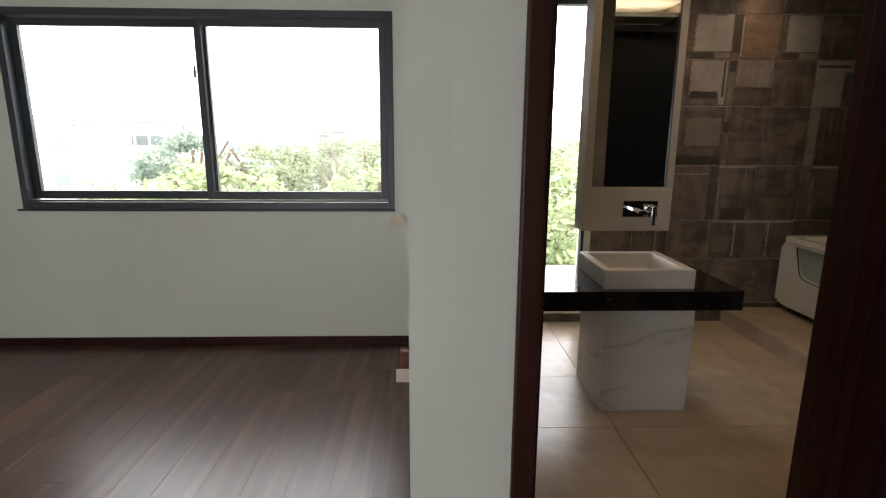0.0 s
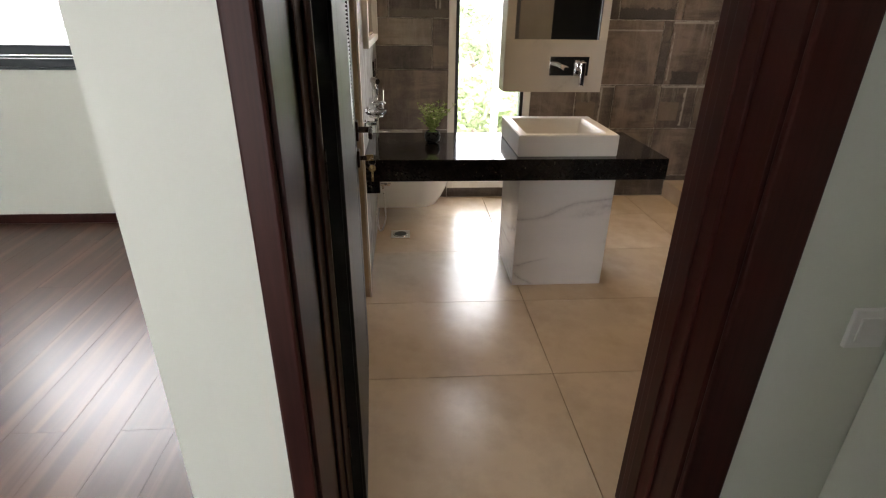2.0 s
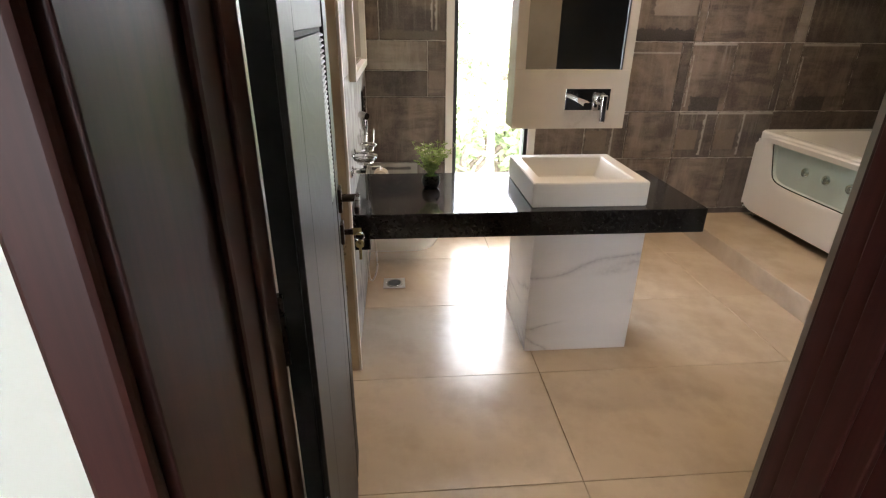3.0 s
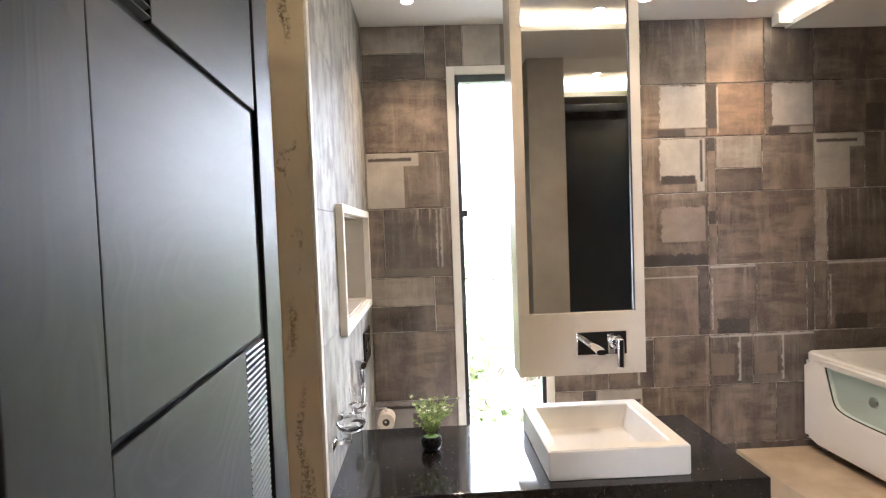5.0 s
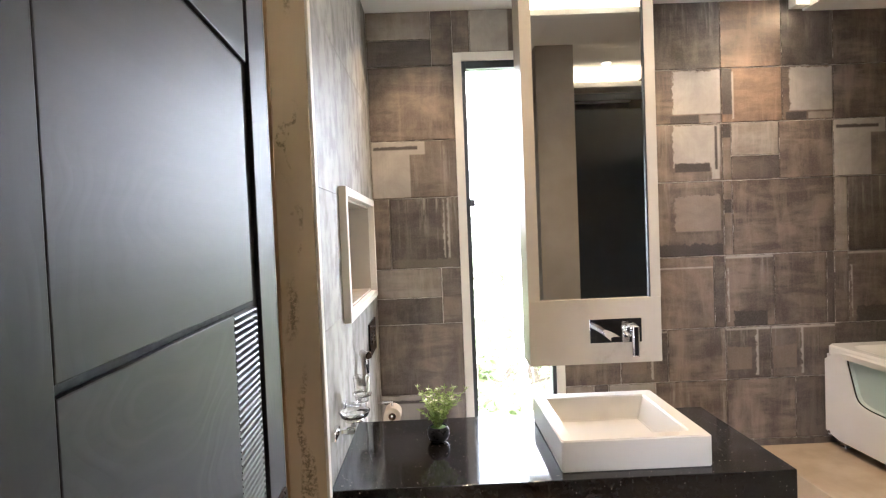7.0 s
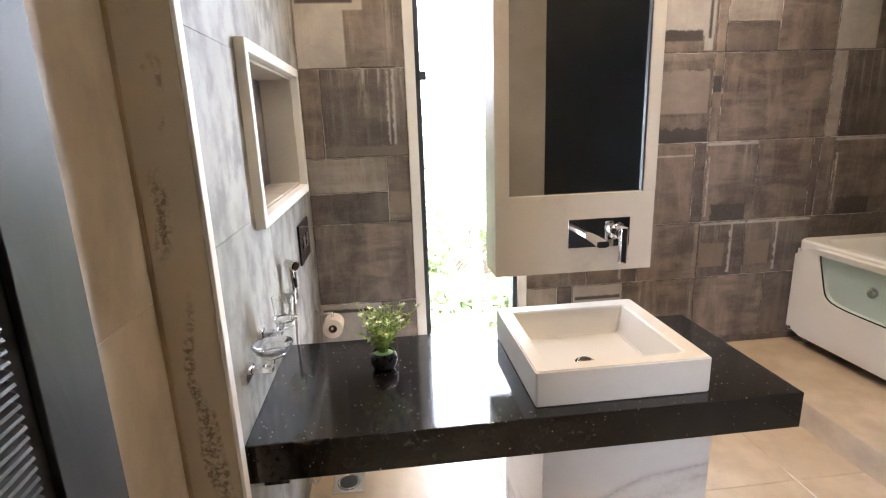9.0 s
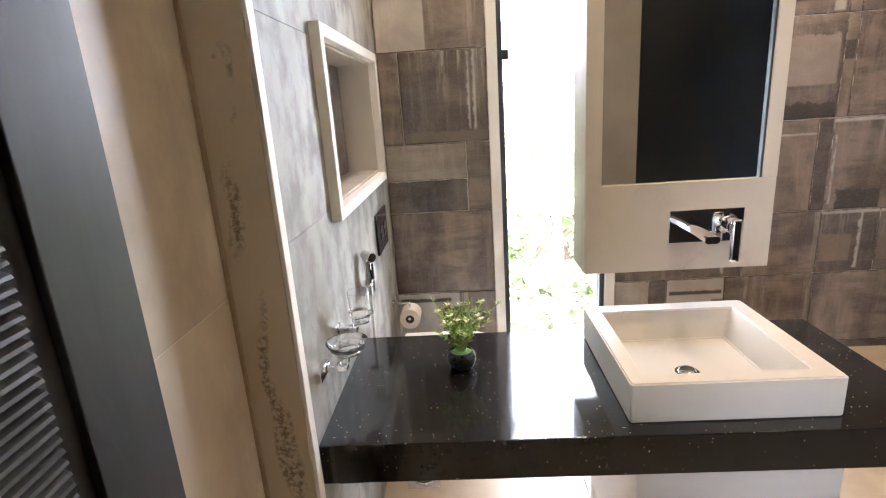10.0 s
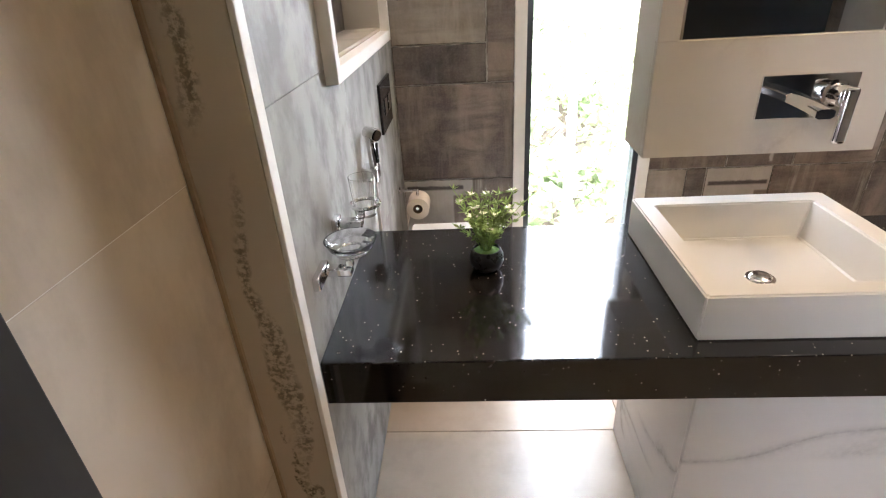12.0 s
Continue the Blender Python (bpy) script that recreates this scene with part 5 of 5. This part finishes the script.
house(-37.0, 47.0, 11.2, 9, 9.4, M_HOUSE, "pale rendered house with dark windows", 4, 3, False)
house(-33.5, 62.0, 5, 9, 10.2, M_HOUSEB, "pinkish brick house behind the trees", 3, 3, False)
house(-17.0, 56.0, 10, 9, 8.8, M_HOUSE, "pale far house with a stair head", 4, 3)
house(-4.5, 55.0, 8, 9, 9.6, M_HOUSE, "pale far house above the trees", 4, 3)
house(-10.5, 62.0, 6, 9, 9.2, M_HOUSEB, "pinkish far house behind a bare tree", 3, 3)
house(8.0, 55.0, 12, 9, 8.8, M_HOUSEB, "pinkish far house behind the trees", 4, 3)


def pole(x, y):
    t = base("utility_pole", x, y, GROUND, "thin pale metal pole standing outside the window", "pole")
    part("shaft", cyl(bmesh.new(), (x, y, GROUND), (x, y, 5.0), 0.050, 0.042, 16), M_POLE, t)
    part("base_plate", boxes((x - 0.14, y - 0.14, GROUND, x + 0.14, y + 0.14, GROUND + 0.02), bevel=0.004), M_POLE, t)
    part("collar", cyl(bmesh.new(), (x, y, 2.86), (x, y, 2.98), 0.062, 0.062, 16), M_POLE, t)


pole(1.385, 7.0)


# ---- tiles and planks ----
def tile_up(x0, z0, x1, z1, material, j=0.0019):
    slab_piece(PIECES, "tile", wall_back, (x0 + j, Y_B, z0 + j), x1 - x0 - 2 * j, 0.0125, z1 - z0 - 2 * j, material, 0.0026, M_CHIP)


S0, S2, S3 = SLIT[0], SLIT[2], SLIT[3]
for row in (
        (0, 2.565, 0.395, 2.725, T_DARK), (0, 2.725, 0.395, CEIL, T_LIGHT), (0.395, 2.565, S0, CEIL, T_MID),
        (S0, S3, 0.63, CEIL, T_MID), (0.63, S3, 0.95, CEIL, T_DRIP), (0.95, S3, S2, CEIL, T_MID),
        (0, 2.115, S0, 2.565, T_MID), (0, 1.765, S0, 2.115, T_DRIP),
        (0, 1.331, 0.10, 1.765, T_MID), (0.10, 1.331, S0, 1.765, T_DRIPB), (0, 1.15, 0.405, 1.331, T_LIGHT), (0, 0.986, 0.405, 1.15, T_DARK),
        (0.405, 0.986, S0, 1.331, T_MID), (0, 0.546, S0, 0.986, T_MID), (0, 0.196, S0, 0.546, T_DRIP),
        (0, 0, S0, 0.196, T_DARK), (S0, 0, S2, SLIT[1], T_DARK),
        (2.17, 1.80, 2.226, 2.155, T_STRIP), (2.226, 1.95, 2.526, 2.155, T_LIGHT), (2.226, 1.80, 2.526, 1.95, T_DARK), (2.526, 1.80, 2.866, 2.155, T_MID),
        (2.866, 1.80, 3.20, 2.155, T_DRIP), (3.20, 1.80, X_R, 2.155, T_DARKS)):
    tile_up(*row)
for x, z0, z1, cells in (
        (S2, 2.49, CEIL, ((1.75, T_DARKS), (2.17, T_DARKS), (2.55, T_ORANGE), (2.87, T_DARKS), (3.40, T_MID), (X_R, T_LIGHT))),
        (S2, 2.155, 2.49, ((1.75, T_MID), (2.17, T_BLOCK), (2.55, T_ORANGEB), (2.87, T_BLOCKC), (3.38, T_CORNER), (X_R, T_BLOCK))),
        (S2, 1.80, 2.155, ((1.75, T_MID), (2.17, T_BLOCKB))),
        (S2, 1.335, 1.80, ((1.75, T_DARK), (2.17, T_PANEL), (2.226, T_STRIP), (2.866, T_MID), (2.95, T_LIGHT), (X_R, T_DARKS))),
        (S2, 0.885, 1.335, ((1.68, T_MID), (2.10, T_LINED), (2.17, T_DARK), (2.48, T_EDGEA), (2.81, T_MID), (2.86, T_DARK), (2.95, T_MIDS), (3.36, T_EDGEA), (X_R, T_DARK))),
        (S2, 0.555, 0.885, ((1.50, T_MID), (1.80, T_EDGEB), (2.165, T_MIDS), (2.45, T_EDGEB), (2.86, T_EDGEB), (X_R, T_DARK))),
        (S2, 0.17, 0.555, ((1.33, T_LIGHT), (1.42, T_DARK), (1.72, T_DRIP), (2.165, T_MIDS), (2.60, T_MID), (2.87, T_DARK), (X_R, T_MID))),
        (S2, 0.0, 0.17, ((1.70, T_DARK), (2.33, T_DARK), (3.0, T_DARK), (X_R, T_DARK)))):
    for x1, material in cells:
        tile_up(x, z0, x1, z1, material)
        x = x1


def tile_side(y0, z0, y1, z1, j=0.0004):
    slab_piece(PIECES, "tile", wall_west, (-0.0125, y0 + j, z0 + j), 0.0125, y1 - y0 - 2 * j, z1 - z0 - 2 * j, T_GREY, 0.0006)


for z0, z1, ys in ((0, 0.60, (2.446, 3.05, 3.65, 4.0)), (0.60, NI[1], (2.446, 3.05, 3.65, 4.0)), (NI[3], 2.30, (2.446, 3.05, 3.65, 4.0)), (2.30, CEIL, (2.446, 3.05, 3.65, 4.0))):
    for a, b in zip(ys, ys[1:]):
        tile_side(a, z0, b, z1)
tile_side(2.446, NI[1], NI[0], NI[3])
tile_side(NI[2], NI[1], 4.0, NI[3])

floor = tagged(new("floor"), "beige stoneware tile floor of the bathroom", "floor", kind="structure")
ys = (1.122, 1.740, 2.342, 2.963, 3.575, 3.999)
xs = (-0.114, 0.816, 2.016, 2.329)
for a, b in zip(ys, ys[1:]):
    for c, d in zip(xs, xs[1:]):
        slab_piece(PIECES, "tile", floor, (c + 0.001, a + 0.001, -0.011), d - c - 0.002, b - a - 0.002, 0.011, T_FLOOR)

floor_wood = tagged(new("floor_planks"), "dark walnut laminate floor of the bedroom", "floor", kind="structure")
rnd = random.Random(3)
w = (PX - 0.0145 + 3.9) / 19
x = -3.9
while x < 1.25:
    x1 = min(x + w, 1.258)
    end = YW - 0.016 if x1 <= PX - 0.012 else 0.812
    y = -3.2 + rnd.uniform(0, 1.2) - 1.2
    while y < end:
        y1 = min(y + 1.285, end)
        if max(y, -3.19) < y1 - 0.02:
            y0 = max(y, -3.19)
            slab_piece(PIECES, "plank", floor_wood, (x + 0.0002, y0 + 0.0002, -0.012), x1 - x - 0.0004, y1 - y0 - 0.0004, 0.012, M_PLANK, 0.0006)
        y += 1.285
    x += w
